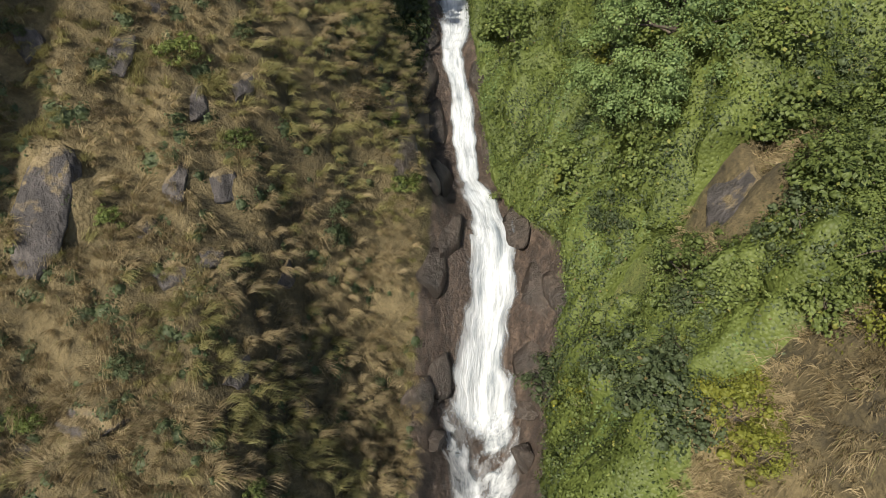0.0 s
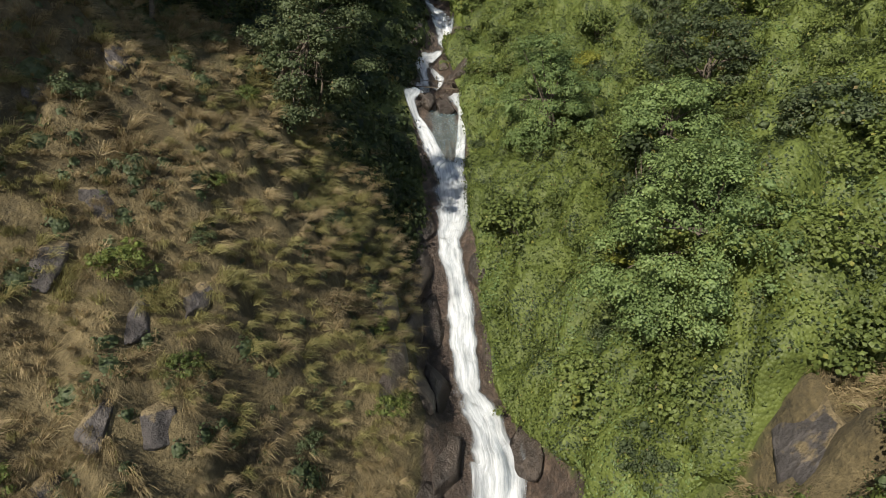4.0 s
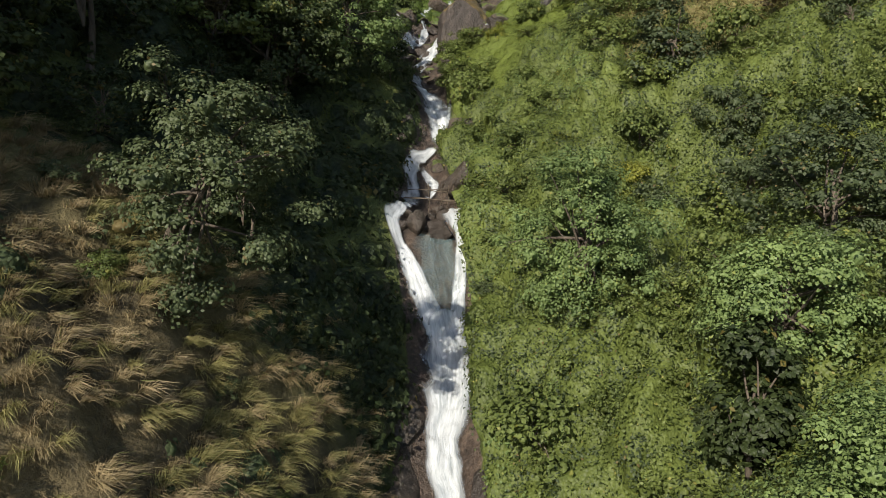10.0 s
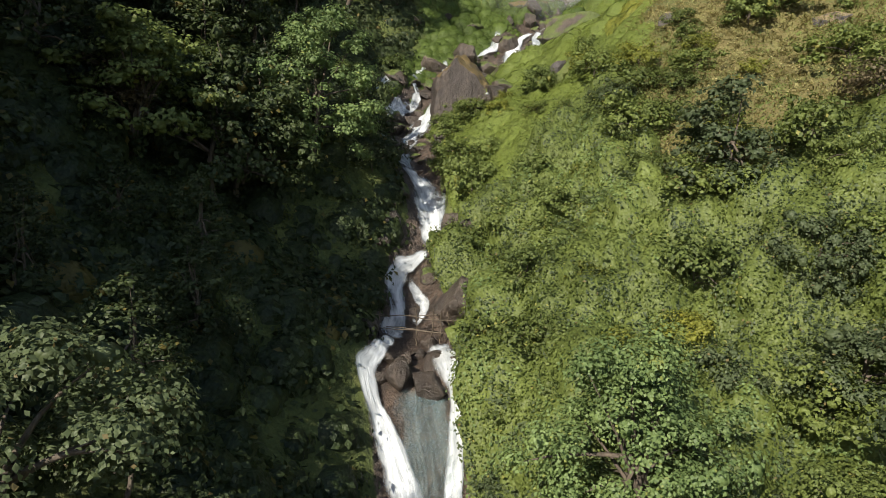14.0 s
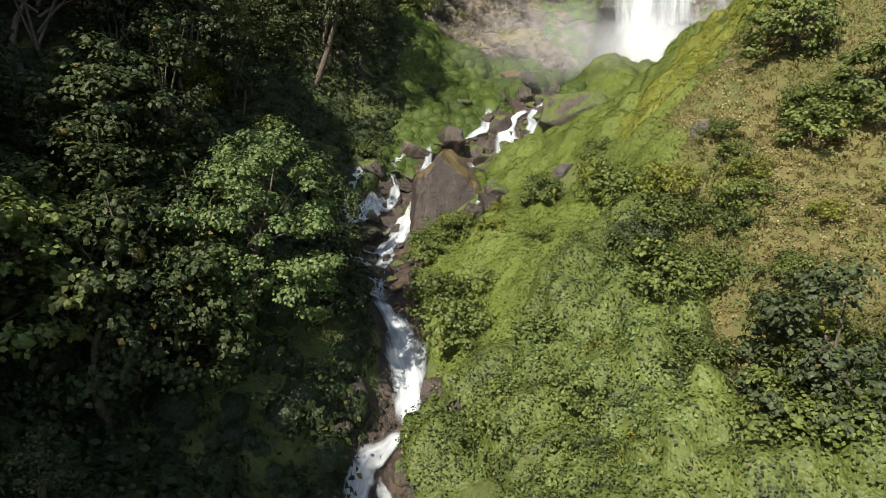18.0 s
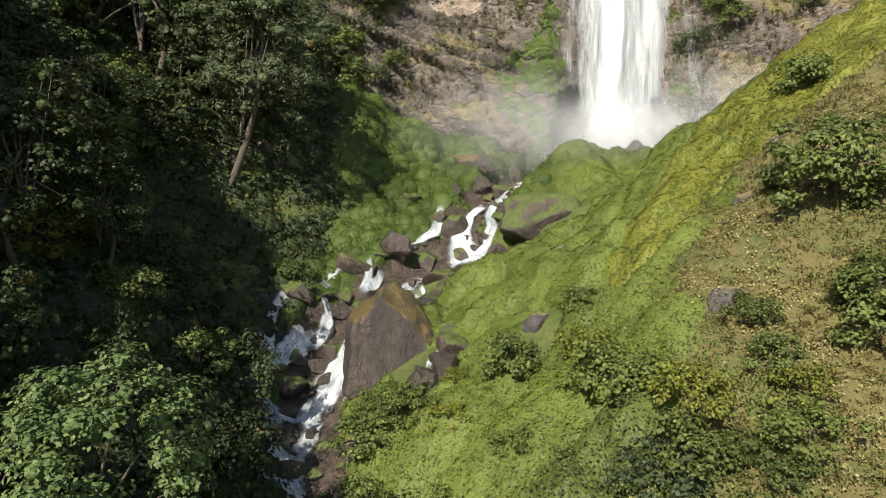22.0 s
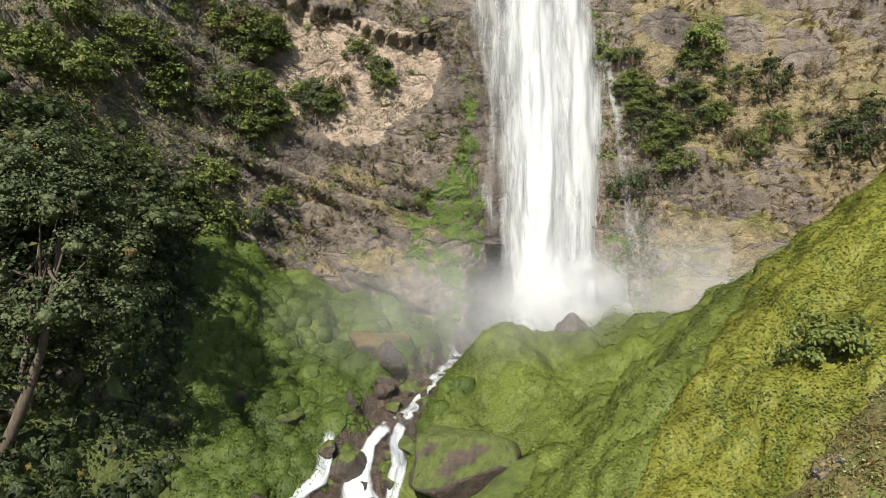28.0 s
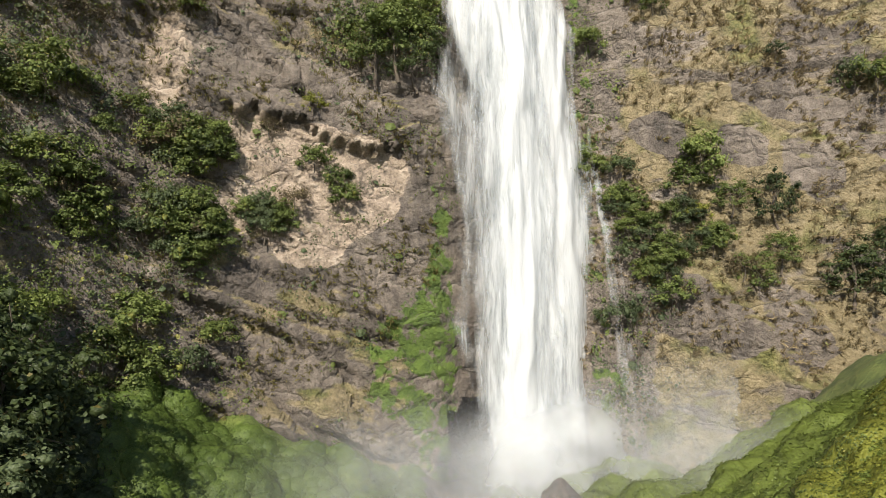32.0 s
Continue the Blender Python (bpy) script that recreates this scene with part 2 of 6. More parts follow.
def cliff_material():
    m = Mat("jointed_cliff_rock", 0.75)
    a, b, g = m.noise(0.13, 4.0), m.noise(0.9, 6.0, 0.7), m.noise(4.5, 6.0, 0.7)
    bands = m.scaled(m.pos, (0.7, 0.7, 1.25))
    st = m.noise(0.8, 5.0, 0.65, m.scaled(m.pos, (1.5, 1.5, 0.2)))
    f = m.math("ADD", m.math("MULTIPLY", a, 0.34), m.math("ADD", m.math("MULTIPLY", b, 0.3), m.math("ADD", m.math("MULTIPLY", st, 0.2), m.math("MULTIPLY", g, 0.2))))
    c = m.ramp(f, [(0.39, (0.03, 0.026, 0.023)), (0.47, (0.088, 0.073, 0.062)), (0.55, (0.165, 0.137, 0.114)), (0.66, (0.28, 0.24, 0.2))])
    pale = m.ramp(m.math("ADD", m.math("MULTIPLY", b, 0.6), m.math("MULTIPLY", g, 0.4)), [(0.36, (0.13, 0.105, 0.085)), (0.5, (0.33, 0.26, 0.2)), (0.64, (0.48, 0.4, 0.32))])
    c = m.mix(m.ramp(m.math("ADD", m.attr("pale"), m.math("MULTIPLY", m.math("SUBTRACT", b, 0.5), 1.3)), [(0.36, 0.0), (0.5, 1.0)]), c, pale)
    nz = m.t.nodes.new("ShaderNodeSeparateXYZ")
    m.link(m.node("ShaderNodeNewGeometry").outputs["Normal"], nz.inputs[0])
    ledge = m.math("ADD", m.math("MULTIPLY", nz.outputs[2], 0.8), m.math("MULTIPLY", m.noise(0.5, 6.0, 0.65), 1.0))
    turf = m.ramp(ledge, [(0.86, 0.0), (0.98, 1.0)])
    gb = m.math("ADD", m.math("MULTIPLY", b, 0.5), m.math("MULTIPLY", g, 0.5))
    straw = m.ramp(gb, [(0.38, (0.11, 0.09, 0.05)), (0.5, (0.2, 0.16, 0.088)), (0.62, (0.29, 0.235, 0.14))])
    olive = m.ramp(gb, [(0.38, (0.05, 0.055, 0.016)), (0.62, (0.19, 0.18, 0.058))])
    sward = m.mix(m.ramp(m.noise(0.22, 4.0), [(0.36, 0.0), (0.5, 1.0)]), olive, straw)
    c = m.mix(turf, c, m.mix(m.attr("dry"), olive, sward))
    patch = m.math("ADD", m.math("MULTIPLY", m.noise(0.14, 5.0, 0.6, bands), 1.5), m.math("MULTIPLY", nz.outputs[2], 0.25))
    dr = m.ramp(m.math("MULTIPLY", m.math("ADD", m.attr("dry"), patch), 0.5), [(0.86, 0.0), (0.9, 1.0)])
    c = m.mix(dr, c, sward)
    wet = m.math("ADD", m.attr("moss"), m.math("MULTIPLY", m.math("SUBTRACT", m.noise(0.75, 5.0), 0.5), 1.6))
    c = m.mix(m.ramp(wet, [(0.72, 0.0), (0.82, 1.0)]), c, m.ramp(b, [(0.3, (0.036, 0.068, 0.008)), (0.7, (0.112, 0.168, 0.024))]))
    joint = m.node("ShaderNodeTexVoronoi", Scale=0.3)
    joint.feature = "DISTANCE_TO_EDGE"
    skew = m.t.nodes.new("ShaderNodeVectorMath")
    skew.operation = "MULTIPLY_ADD"
    tw = m.node("ShaderNodeTexNoise", Scale=0.6, Detail=4.0)
    m.link(m.pos, tw.inputs["Vector"])
    m.link(tw.outputs["Color"], skew.inputs[0])
    skew.inputs[1].default_value = (4.0, 4.0, 3.0)
    m.link(m.scaled(m.pos, (0.7, 0.4, 1.5)), skew.inputs[2])
    m.link(skew.outputs[0], joint.inputs["Vector"])
    crack = m.ramp(joint.outputs["Distance"], [(0.0, 0.0), (0.12, 0.6)])
    # Thin joints mixed darker than the rock, broken up by noise.
    joint_dark = m.math("MULTIPLY", m.ramp(joint.outputs["Distance"], [(0.0, 0.6), (0.03, 0.0)]), m.ramp(a, [(0.44, 0.0), (0.56, 1.0)]))
    c = m.mix(joint_dark, c, (0.03, 0.027, 0.022))
    m.colour(c)
    m.bump(m.math("ADD", m.math("ADD", b, st), m.math("ADD", g, crack)), 1.0, 0.4)
    return m.m


M_CLIFF = cliff_material()


def water_material(name, lo, hi, streak, base=(0.74, 0.765, 0.79), fine=1.0, most=1.0, sway=0.5, deep=(0.27, 0.34, 0.4)):
    """White broken water: foam in ropes along the flow, clear between. UV runs in metres, v along the flow."""
    m = Mat(name, 0.4)
    uv = m.t.nodes.new("ShaderNodeUVMap").outputs[0]
    drift = m.node("ShaderNodeTexNoise", Scale=1.0, Detail=3.0)
    m.link(m.scaled(uv, (0.5, streak * 4.5, 1.0)), drift.inputs["Vector"])
    off = m.t.nodes.new("ShaderNodeVectorMath")
    off.operation = "MULTIPLY_ADD"
    m.link(drift.outputs["Color"], off.inputs[0])
    off.inputs[1].default_value = (sway, sway * 2.0, 0.0)
    m.link(uv, off.inputs[2])
    uv = off.outputs[0]
    warp = m.noise(1.0, 4.0, 0.6, m.scaled(uv, (0.7, streak * 1.8, 1.0)))
    s1 = m.noise(1.0, 5.0, 0.62, m.scaled(uv, (1.8 * fine, streak * 2.4, 1.0)), 0.4)
    s2 = m.noise(1.0, 6.0, 0.72, m.scaled(uv, (6.5 * fine, streak * 6.0, 1.0)), 0.3)
    n = m.math("ADD", m.math("MULTIPLY", s1, 0.4), m.math("ADD", m.math("MULTIPLY", s2, 0.32), m.math("MULTIPLY", warp, 0.28)))
    f = m.math("ADD", n, m.math("SUBTRACT", m.attr("body"), 0.5))
    a = m.ramp(f, [(lo, 0.0), (hi, most)])
    tone = m.math("ADD", n, m.math("MULTIPLY", m.math("SUBTRACT", m.attr("body"), 0.5), 0.3))
    m.colour(m.ramp(tone, [(0.43, deep), (0.52, tuple(0.35 * a + 0.65 * b for a, b in zip(deep, base))), (0.61, base)]))
    m.bump(n, 0.8, 0.35)
    tl = m.node("ShaderNodeBsdfTranslucent")
    tl.inputs[0].default_value = rgb(base)
    mx = m.node("ShaderNodeMixShader", Fac=0.3)
    m.link(m.b.outputs[0], mx.inputs[1])
    m.link(tl.outputs[0], mx.inputs[2])
    clear_bsdf = m.t.nodes.new("ShaderNodeBsdfTransparent")
    cut = m.t.nodes.new("ShaderNodeMixShader")
    m.link(a, cut.inputs[0])
    m.link(clear_bsdf.outputs[0], cut.inputs[1])
    m.link(mx.outputs[0], cut.inputs[2])
    m.link(cut.outputs[0], m.out.inputs[0])
    return m.m


M_FALL = water_material("white_falling_water", 0.3, 0.7, 0.1, deep=(0.36, 0.43, 0.49))
M_CURTAIN = water_material("white_plunging_water", 0.3, 0.74, 0.075, most=0.86, sway=0.7, base=(0.62, 0.64, 0.66), deep=(0.34, 0.38, 0.4))
M_VEIL = water_material("thin_water_veil", 0.42, 0.9, 0.06, most=0.7)
M_TEAL = water_material("thin_teal_water", 0.42, 0.9, 0.07, base=(0.26, 0.36, 0.38), most=0.6, deep=(0.04, 0.095, 0.11))
# Darker blue between the foam, partly standing for shade on the rapids.
M_FOAM = water_material("white_stream_water", 0.38, 0.74, 0.4, deep=(0.2, 0.27, 0.33))


def mist_material(dens):
    """Fine spray: sheets that let most light through and thin out to nothing at their rims."""
    m = Mat("fine_spray_%d" % round(dens * 100), 1.0)
    m.b.inputs["Base Color"].default_value = rgb((0.7, 0.72, 0.75))
    m.b.inputs["Specular IOR Level"].default_value = 0.0
    n = m.noise(0.22, 4.0, 0.55)
    a = m.math("MULTIPLY", m.attr("body"), m.ramp(n, [(0.3, 0.35), (0.65, 1.0)]))
    a = m.math("MULTIPLY", a, dens, True)
    tl = m.node("ShaderNodeBsdfTranslucent")
    tl.inputs[0].default_value = rgb((0.7, 0.72, 0.75))
    mx = m.node("ShaderNodeMixShader", Fac=0.5)
    m.link(m.b.outputs[0], mx.inputs[1])
    m.link(tl.outputs[0], mx.inputs[2])
    clear = m.t.nodes.new("ShaderNodeBsdfTransparent")
    cut = m.t.nodes.new("ShaderNodeMixShader")
    m.link(a, cut.inputs[0])
    m.link(clear.outputs[0], cut.inputs[1])
    m.link(mx.outputs[0], cut.inputs[2])
    m.link(cut.outputs[0], m.out.inputs[0])
    return m.m


# ---- numeric helpers ----
RNG = np.random.default_rng(7)


def hash2(ix, iy, seed):
    h = (ix.astype(np.int64) * 374761393 + iy.astype(np.int64) * 668265263 + seed * 982451653) & 0xFFFFFFFF
    h = ((h ^ (h >> 13)) * 1274126177) & 0xFFFFFFFF
    return ((h ^ (h >> 16)) & 0xFFFFFF) / float(0xFFFFFF)


def vnoise(x, y, seed=0):
    """Smooth value noise, 0 to 1."""
    x, y = np.asarray(x, float), np.asarray(y, float)
    ix, iy = np.floor(x), np.floor(y)
    fx, fy = x - ix, y - iy
    fx, fy = fx * fx * (3 - 2 * fx), fy * fy * (3 - 2 * fy)
    a, b = hash2(ix, iy, seed), hash2(ix + 1, iy, seed)
    c, d = hash2(ix, iy + 1, seed), hash2(ix + 1, iy + 1, seed)
    return (a * (1 - fx) + b * fx) * (1 - fy) + (c * (1 - fx) + d * fx) * fy


def fbm(x, y, seed=0, octaves=4):
    s, a, t = 0.0, 0.5, 0.0
    for o in range(octaves):
        s, t = s + a * vnoise(x * 2 ** o, y * 2 ** o, seed + o), t + a
        a *= 0.5
    return s / t


def cells(x, y, seed=0):
    """Distance to the nearest of scattered points, that point's place and its random number."""
    x, y = np.asarray(x, float), np.asarray(y, float)
    ix, iy = np.floor(x), np.floor(y)
    best = np.full(x.shape, 9.0)
    px, py, rid = np.zeros(x.shape), np.zeros(x.shape), np.zeros(x.shape)
    for dx in (-1, 0, 1):
        for dy in (-1, 0, 1):
            cx, cy = ix + dx, iy + dy
            qx, qy = cx + hash2(cx, cy, seed), cy + hash2(cx, cy, seed + 5)
            d = np.hypot(qx - x, qy - y)
            k = d < best
            best = np.where(k, d, best)
            px, py, rid = np.where(k, qx, px), np.where(k, qy, py), np.where(k, hash2(cx, cy, seed + 9), rid)
    return best, px, py, rid


def smooth(e0, e1, x):
    t = np.clip((np.asarray(x, float) - e0) / (e1 - e0), 0, 1)
    return t * t * (3 - 2 * t)


def mesh_np(name, verts, faces, material=None, flat=False):
    """A mesh from arrays: faces all have the same number of corners."""
    verts, faces = np.asarray(verts, np.float32), np.asarray(faces, np.int32)
    me = bpy.data.meshes.new(name)
    k = faces.shape[1]
    me.vertices.add(len(verts))
    me.vertices.foreach_set("co", verts.ravel())
    me.loops.add(faces.size)
    me.loops.foreach_set("vertex_index", faces.ravel())
    me.polygons.add(len(faces))
    me.polygons.foreach_set("loop_start", np.arange(0, faces.size, k, dtype=np.int32))
    if not flat:
        me.polygons.foreach_set("use_smooth", np.ones(len(faces), bool))
    me.update(calc_edges=True)
    if material:
        me.materials.append(material)
    return me


def grid_faces(nu, nv):
    i = np.arange(nu * nv).reshape(nu, nv)
    return np.stack([i[:-1, :-1].ravel(), i[1:, :-1].ravel(), i[1:, 1:].ravel(), i[:-1, 1:].ravel()], 1)


def set_attr(me, name, values):
    a = me.attributes.new(name, "FLOAT", "POINT")
    a.data.foreach_set("value", np.asarray(values, np.float32).ravel())


def set_uv(me, u, v, faces):
    lay = me.uv_layers.new(name="UVMap")
    f = np.asarray(faces).ravel()
    lay.data.foreach_set("uv", np.stack([np.ravel(u)[f], np.ravel(v)[f]], 1).astype(np.float32).ravel())


def join_arrays(pieces):
    """One vertex and face array out of many."""
    vs, fs, k = [], [], 0
    for v, f in pieces:
        vs.append(v)
        fs.append(f + k)
        k += len(v)
    return np.concatenate(vs), np.concatenate(fs)


def part(name, me, parent=None, label="", m=None):
    ob = new(name, me)
    if parent is not None:
        ob.parent = parent
    if m is not None:
        ob.matrix_basis = m
    return tagged(ob, label)


def unit(v):
    return v / np.maximum(np.linalg.norm(v, axis=-1, keepdims=True), 1e-9)


def leaves(centres, out, size, rng, droop=0.3, wide=0.72, spread=0.8):
    """Folded four-cornered leaves at the centres, leaning along out. Returns vertices and faces."""
    n = len(centres)
    face = unit(out + np.array([0, 0, 0.3]) + rng.normal(0, spread * 0.42, (n, 3)))
    d = np.cross(face, rng.normal(0, 1, (n, 3))) + np.array([0, 0, -droop])
    d = unit(d - face * (d * face).sum(1)[:, None])
    up, side = face, np.cross(face, d)
    s = (size * rng.uniform(0.65, 1.35, n))[:, None]
    base, tip = centres - d * s * 0.5, centres + d * s * 0.5 - up * s * 0.12
    l = centres + side * s * wide * 0.5 + up * s * 0.1
    r = centres - side * s * wide * 0.5 + up * s * 0.1
    v = np.stack([base, r, tip, l], 1).reshape(-1, 3)
    return v, np.arange(n * 4).reshape(n, 4)


def ball_core():
    """An open little ball of quads, for the inner mass of a leaf clump."""
    th = np.radians((12, 55, 95, 150))[:, None]
    ph = np.linspace(0, 2 * np.pi, 6, endpoint=False)[None]
    v = np.stack([np.sin(th) * np.cos(ph), np.sin(th) * np.sin(ph), np.cos(th) + 0 * ph], -1).reshape(-1, 3)
    i = np.arange(24).reshape(4, 6)
    j = np.roll(i, -1, 1)
    return v, np.stack([i[:-1].ravel(), i[1:].ravel(), j[1:].ravel(), j[:-1].ravel()], 1)


def cushion_core():
    """A low dome of quads, for the inner mass of a hump of herbs."""
    a, b = np.meshgrid(np.linspace(-1, 1, 4), np.linspace(-1, 1, 4), indexing="ij")
    x, y = a * np.sqrt(1 - b * b / 2), b * np.sqrt(1 - a * a / 2)
    z = np.sqrt(np.clip(1 - x * x - y * y, 0, 1))
    return np.stack([x, y, z], -1).reshape(-1, 3), grid_faces(4, 4)


def tube(points, radii, sides=6):
    """A tapered round limb along points."""
    p = np.asarray(points, float)
    t = unit(np.gradient(p, axis=0))
    a = unit(np.cross(t, np.array([0.31, 0.87, 0.2])))
    b = np.cross(t, a)
    ang = np.linspace(0, 2 * np.pi, sides, endpoint=False)
    ring = np.cos(ang)[None, :, None] * a[:, None] + np.sin(ang)[None, :, None] * b[:, None]
    v = (p[:, None] + ring * np.asarray(radii)[:, None, None]).reshape(-1, 3)
    f = []
    for i in range(len(p) - 1):
        for j in range(sides):
            k = (j + 1) % sides
            f.append((i * sides + j, i * sides + k, (i + 1) * sides + k, (i + 1) * sides + j))
    return v, np.array(f)


# ---- the lie of the land ----
# the stream's bed: place along the valley, across it, and height
BED_Y = (6, 20, 27, 30, 33.5, 38, 44, 50, 54, 57.5, 62, 66, 70, 78, 85, 88, 91, 93.5, 96, 99, 103, 110, 118)
BED_X = (2, 1.8, 1.9, 2.2, 2.6, 1.5, 0.8, 0.8, 0.4, -0.2, -0.5, -0.8, 0.2, -1.2, -2.8, -2.0, 0.5, 4.0, 7.5, 9.8, 12.8, 20, 22)
BED_Z = (-44, -35, -31, -24.5, -19.5, -16.8, -12.6, -9.2, -5.8, -3.1, -2.9, -0.9, 2.4, 6.8, 8.6, 10.3, 12.6, 14.6, 16.8, 19.2, 21.6, 23.6, 25)
# the banks: rise above the bed at these distances from it
REACH = (0, 2.5, 6, 11, 18, 30)
BANK_Y = (6, 18, 27, 33, 39, 46, 53, 60, 67, 74, 81, 88, 95, 103, 112)
LEFT = ((3.2, 9, 19, 19, 28), (3.3, 8.5, 18.5, 18.5, 28), (4.1, 7.5, 19.5, 25, 33), (2.4, 6.6, 14.5, 21, 29), (0.7, 8.4, 14.6, 20, 29),
        (1.9, 7.8, 13.5, 19, 28), (1.2, 5.4, 10.6, 17, 27), (1.6, 5.2, 7.8, 15.5, 26), (2.8, 6.6, 9.2, 16, 27), (2.5, 6.8, 11.5, 18, 27),
        (1.6, 6.5, 11.5, 18, 27), (1, 5, 11.5, 18, 27), (-0.3, -1, 2, 8.5, 18), (0.2, 0.2, -0.5, 7, 16), (0, -0.6, 2.2, 4.5, 11))
RIGHT = ((7.4, 18.3, 25, 28, 34), (6.0, 18, 24.4, 27, 33), (2.7, 11, 19.9, 23, 30), (0.6, 5.2, 14.7, 19, 27), (0.4, 3.8, 10.3, 15, 24),
         (2.4, 5.2, 6.8, 11, 20), (1.5, 5.4, 6.2, 10.8, 19), (1.2, 5.0, 6.9, 11.6, 18.3), (1.5, 4.5, 8.2, 12.2, 18.5), (1.7, 4.2, 7.6, 14.4, 21),
         (1.8, 4.0, 6.2, 11.5, 21), (0.9, 2.1, 4.8, 9.4, 19.5), (0.2, 1.2, 3.5, 6.4, 15), (1.0, 3.2, 2.9, 3.0, 9.5), (0, 0.3, 1.2, 2.5, 9))
# the foot of the great cliff
CLIFF_X = (-120, -70, -40, -25, -14, -7, -2, 5, 12, 19, 25, 30, 34, 38, 44, 60, 90, 140)
CLIFF_Y = (60, 78, 90, 99, 105.5, 111, 115.5, 117, 116.5, 115.3, 116.5, 113.5, 109.5, 106, 102.5, 94, 82, 70)


def bed(y):
    return np.interp(y, BED_Y, BED_X), np.interp(y, BED_Y, BED_Z)


def cliff_y(x):
    return np.interp(x, CLIFF_X, CLIFF_Y)


def raw_height(x, y):
    xc, zc = bed(y)
    zc = zc - np.clip(6 - y, 0, 60) * 0.8
    d = x - xc
    t = np.abs(d)
    h = np.zeros(np.shape(x))
    for side, table in ((-1, LEFT), (1, RIGHT)):
        rows = np.array(table)
        cols = [np.interp(y, BANK_Y, rows[:, k]) for k in range(5)]
        cols = [np.zeros(np.shape(y))] + cols
        hs = np.zeros(np.shape(x))
        for k in range(5):
            f = np.clip((t - REACH[k]) / (REACH[k + 1] - REACH[k]), 0, 1)
            hs = hs + (cols[k + 1] - cols[k]) * f
        hs = hs + np.clip(t - 30, 0, 90) * 0.62
        h = np.where(d * side >= 0, hs, h)
    # Unseen spur added to shade the forest bank; crest heights set shadow edges.
    crest = np.interp(y, (-4.6, -3.6, -2, 3, 8, 14, 22, 26.5, 29.5, 36, 46, 62, 80), (0, 46, 52, 54, 50, 48.5, 49, 52, 62, 65, 61, 54, 40))
    shade_spur = np.exp(-((x + 37) / 8.0) ** 2) * smooth(-60, -50, y) * (1 - smooth(60, 85, y))
    return zc + h + shade_spur * np.clip(crest - (zc + h), 0, 90)


X0, X1, Y0, Y1, STEP = -48.0, 52.0, 0.0, 122.0, 0.42
GX, GY = np.arange(X0, X1 + 0.01, STEP), np.arange(Y0, Y1 + 0.01, STEP)
WX, WY = np.meshgrid(GX, GY, indexing="ij")


def blur(a, n):
    for ax in (0, 1):
        for _ in range(n):
            p = np.pad(a, [(1, 1) if k == ax else (0, 0) for k in (0, 1)], mode="edge")
            a = (p[:-2, :] + 2 * p[1:-1, :] + p[2:, :]) / 4 if ax == 0 else (p[:, :-2] + 2 * p[:, 1:-1] + p[:, 2:]) / 4
    return a


def moss_zone(x, y):
    """Lush velvet growth in reach of the spray."""
    xc, _ = bed(y)
    edge = np.interp(y, (80, 86, 92, 104), (19, 25.5, 32, 43))
    far = smooth(82, 89, y + np.clip((x - xc) * 0.5, -1.5, 8)) * smooth(1.5, -2.0, x - edge)
    left = np.interp(y, (86, 92, 98, 106, 116), (-3.5, -2.5, 0.0, -1.0, -2.0))
    return far * smooth(-2.0, 1.5, x - left)


def rock_zone(x, y):
    """Bare wet rock beside the water."""
    xc, _ = bed(y)
    d = x - xc
    w = np.interp(y, (20, 26, 31, 35, 38, 50, 56, 62, 70, 80, 86, 96, 110), (3.5, 4.5, 5.0, 2.4, 1.6, 1.5, 2.0, 2.6, 1.1, 1.9, 3.2, 2.4, 2.8))
    wl = np.interp(y, (20, 30, 36, 46, 50, 57, 70, 84, 96, 110), (4.0, 3.6, 3.0, 2.2, 1.9, 2.4, 1.3, 2.6, 3.4, 3.0))
    return 1 - smooth(0.75, 1.2, np.where(d > 0, d / w, -d / wl))


def dry_zone(x, y):
    xc, _ = bed(y)
    d = x - xc
    left = smooth(-1.5, -4.0, d) * (1 - smooth(39, 46, y + np.clip(-d - 9, 0, 20) * 0.6))
    right = np.maximum(smooth(5.5, 7.5, d) * (1 - smooth(16.5, 19, y)), smooth(2.9, 2.1, np.hypot(x - 12.9, (y - 24.2) * 0.9)))
    return np.maximum(left, right)


def relief(x, y):
    xc, _ = bed(y)
    d = x - xc
    amp = smooth(1.0, 6.0, np.abs(d))
    r = (fbm(x * 0.13, y * 0.13, 3) - 0.5) * 3.0 * amp + (fbm(x * 0.5, y * 0.5, 9) - 0.5) * 1.3 * (0.25 + 0.75 * amp)
    dist, _, _, rid = cells(x * 0.42, y * 0.42, 21)
    tuft = np.clip(1 - cells(x * 0.45, y * 0.45, 24)[0] * 1.4, 0, 1) * dry_zone(x, y) * 1.5
    mound = np.sqrt(np.clip(1 - dist * dist * 1.5, 0, 1)) * (0.4 + rid)
    bd, bx, by, bid = cells(x * 0.7 + y * 0.2, y * 0.55 - x * 0.15, 27)
    slabs = ((bid - 0.5) * 0.9 - bd * 0.5) * rock_zone(x, y) * smooth(0.8, 2.0, np.abs(d))
    hollow = 1.7 * np.exp(-(((x - 8.8) / 2.2) ** 2 + ((y - 92.8) / 2.2) ** 2))
    return r - hollow + tuft + slabs + mound * np.where(d > 0, 0.75, 1.5) * moss_zone(x, y) * smooth(1.2, 3.0, np.abs(d))


CORE = blur(raw_height(WX, WY), 3) + relief(WX, WY)


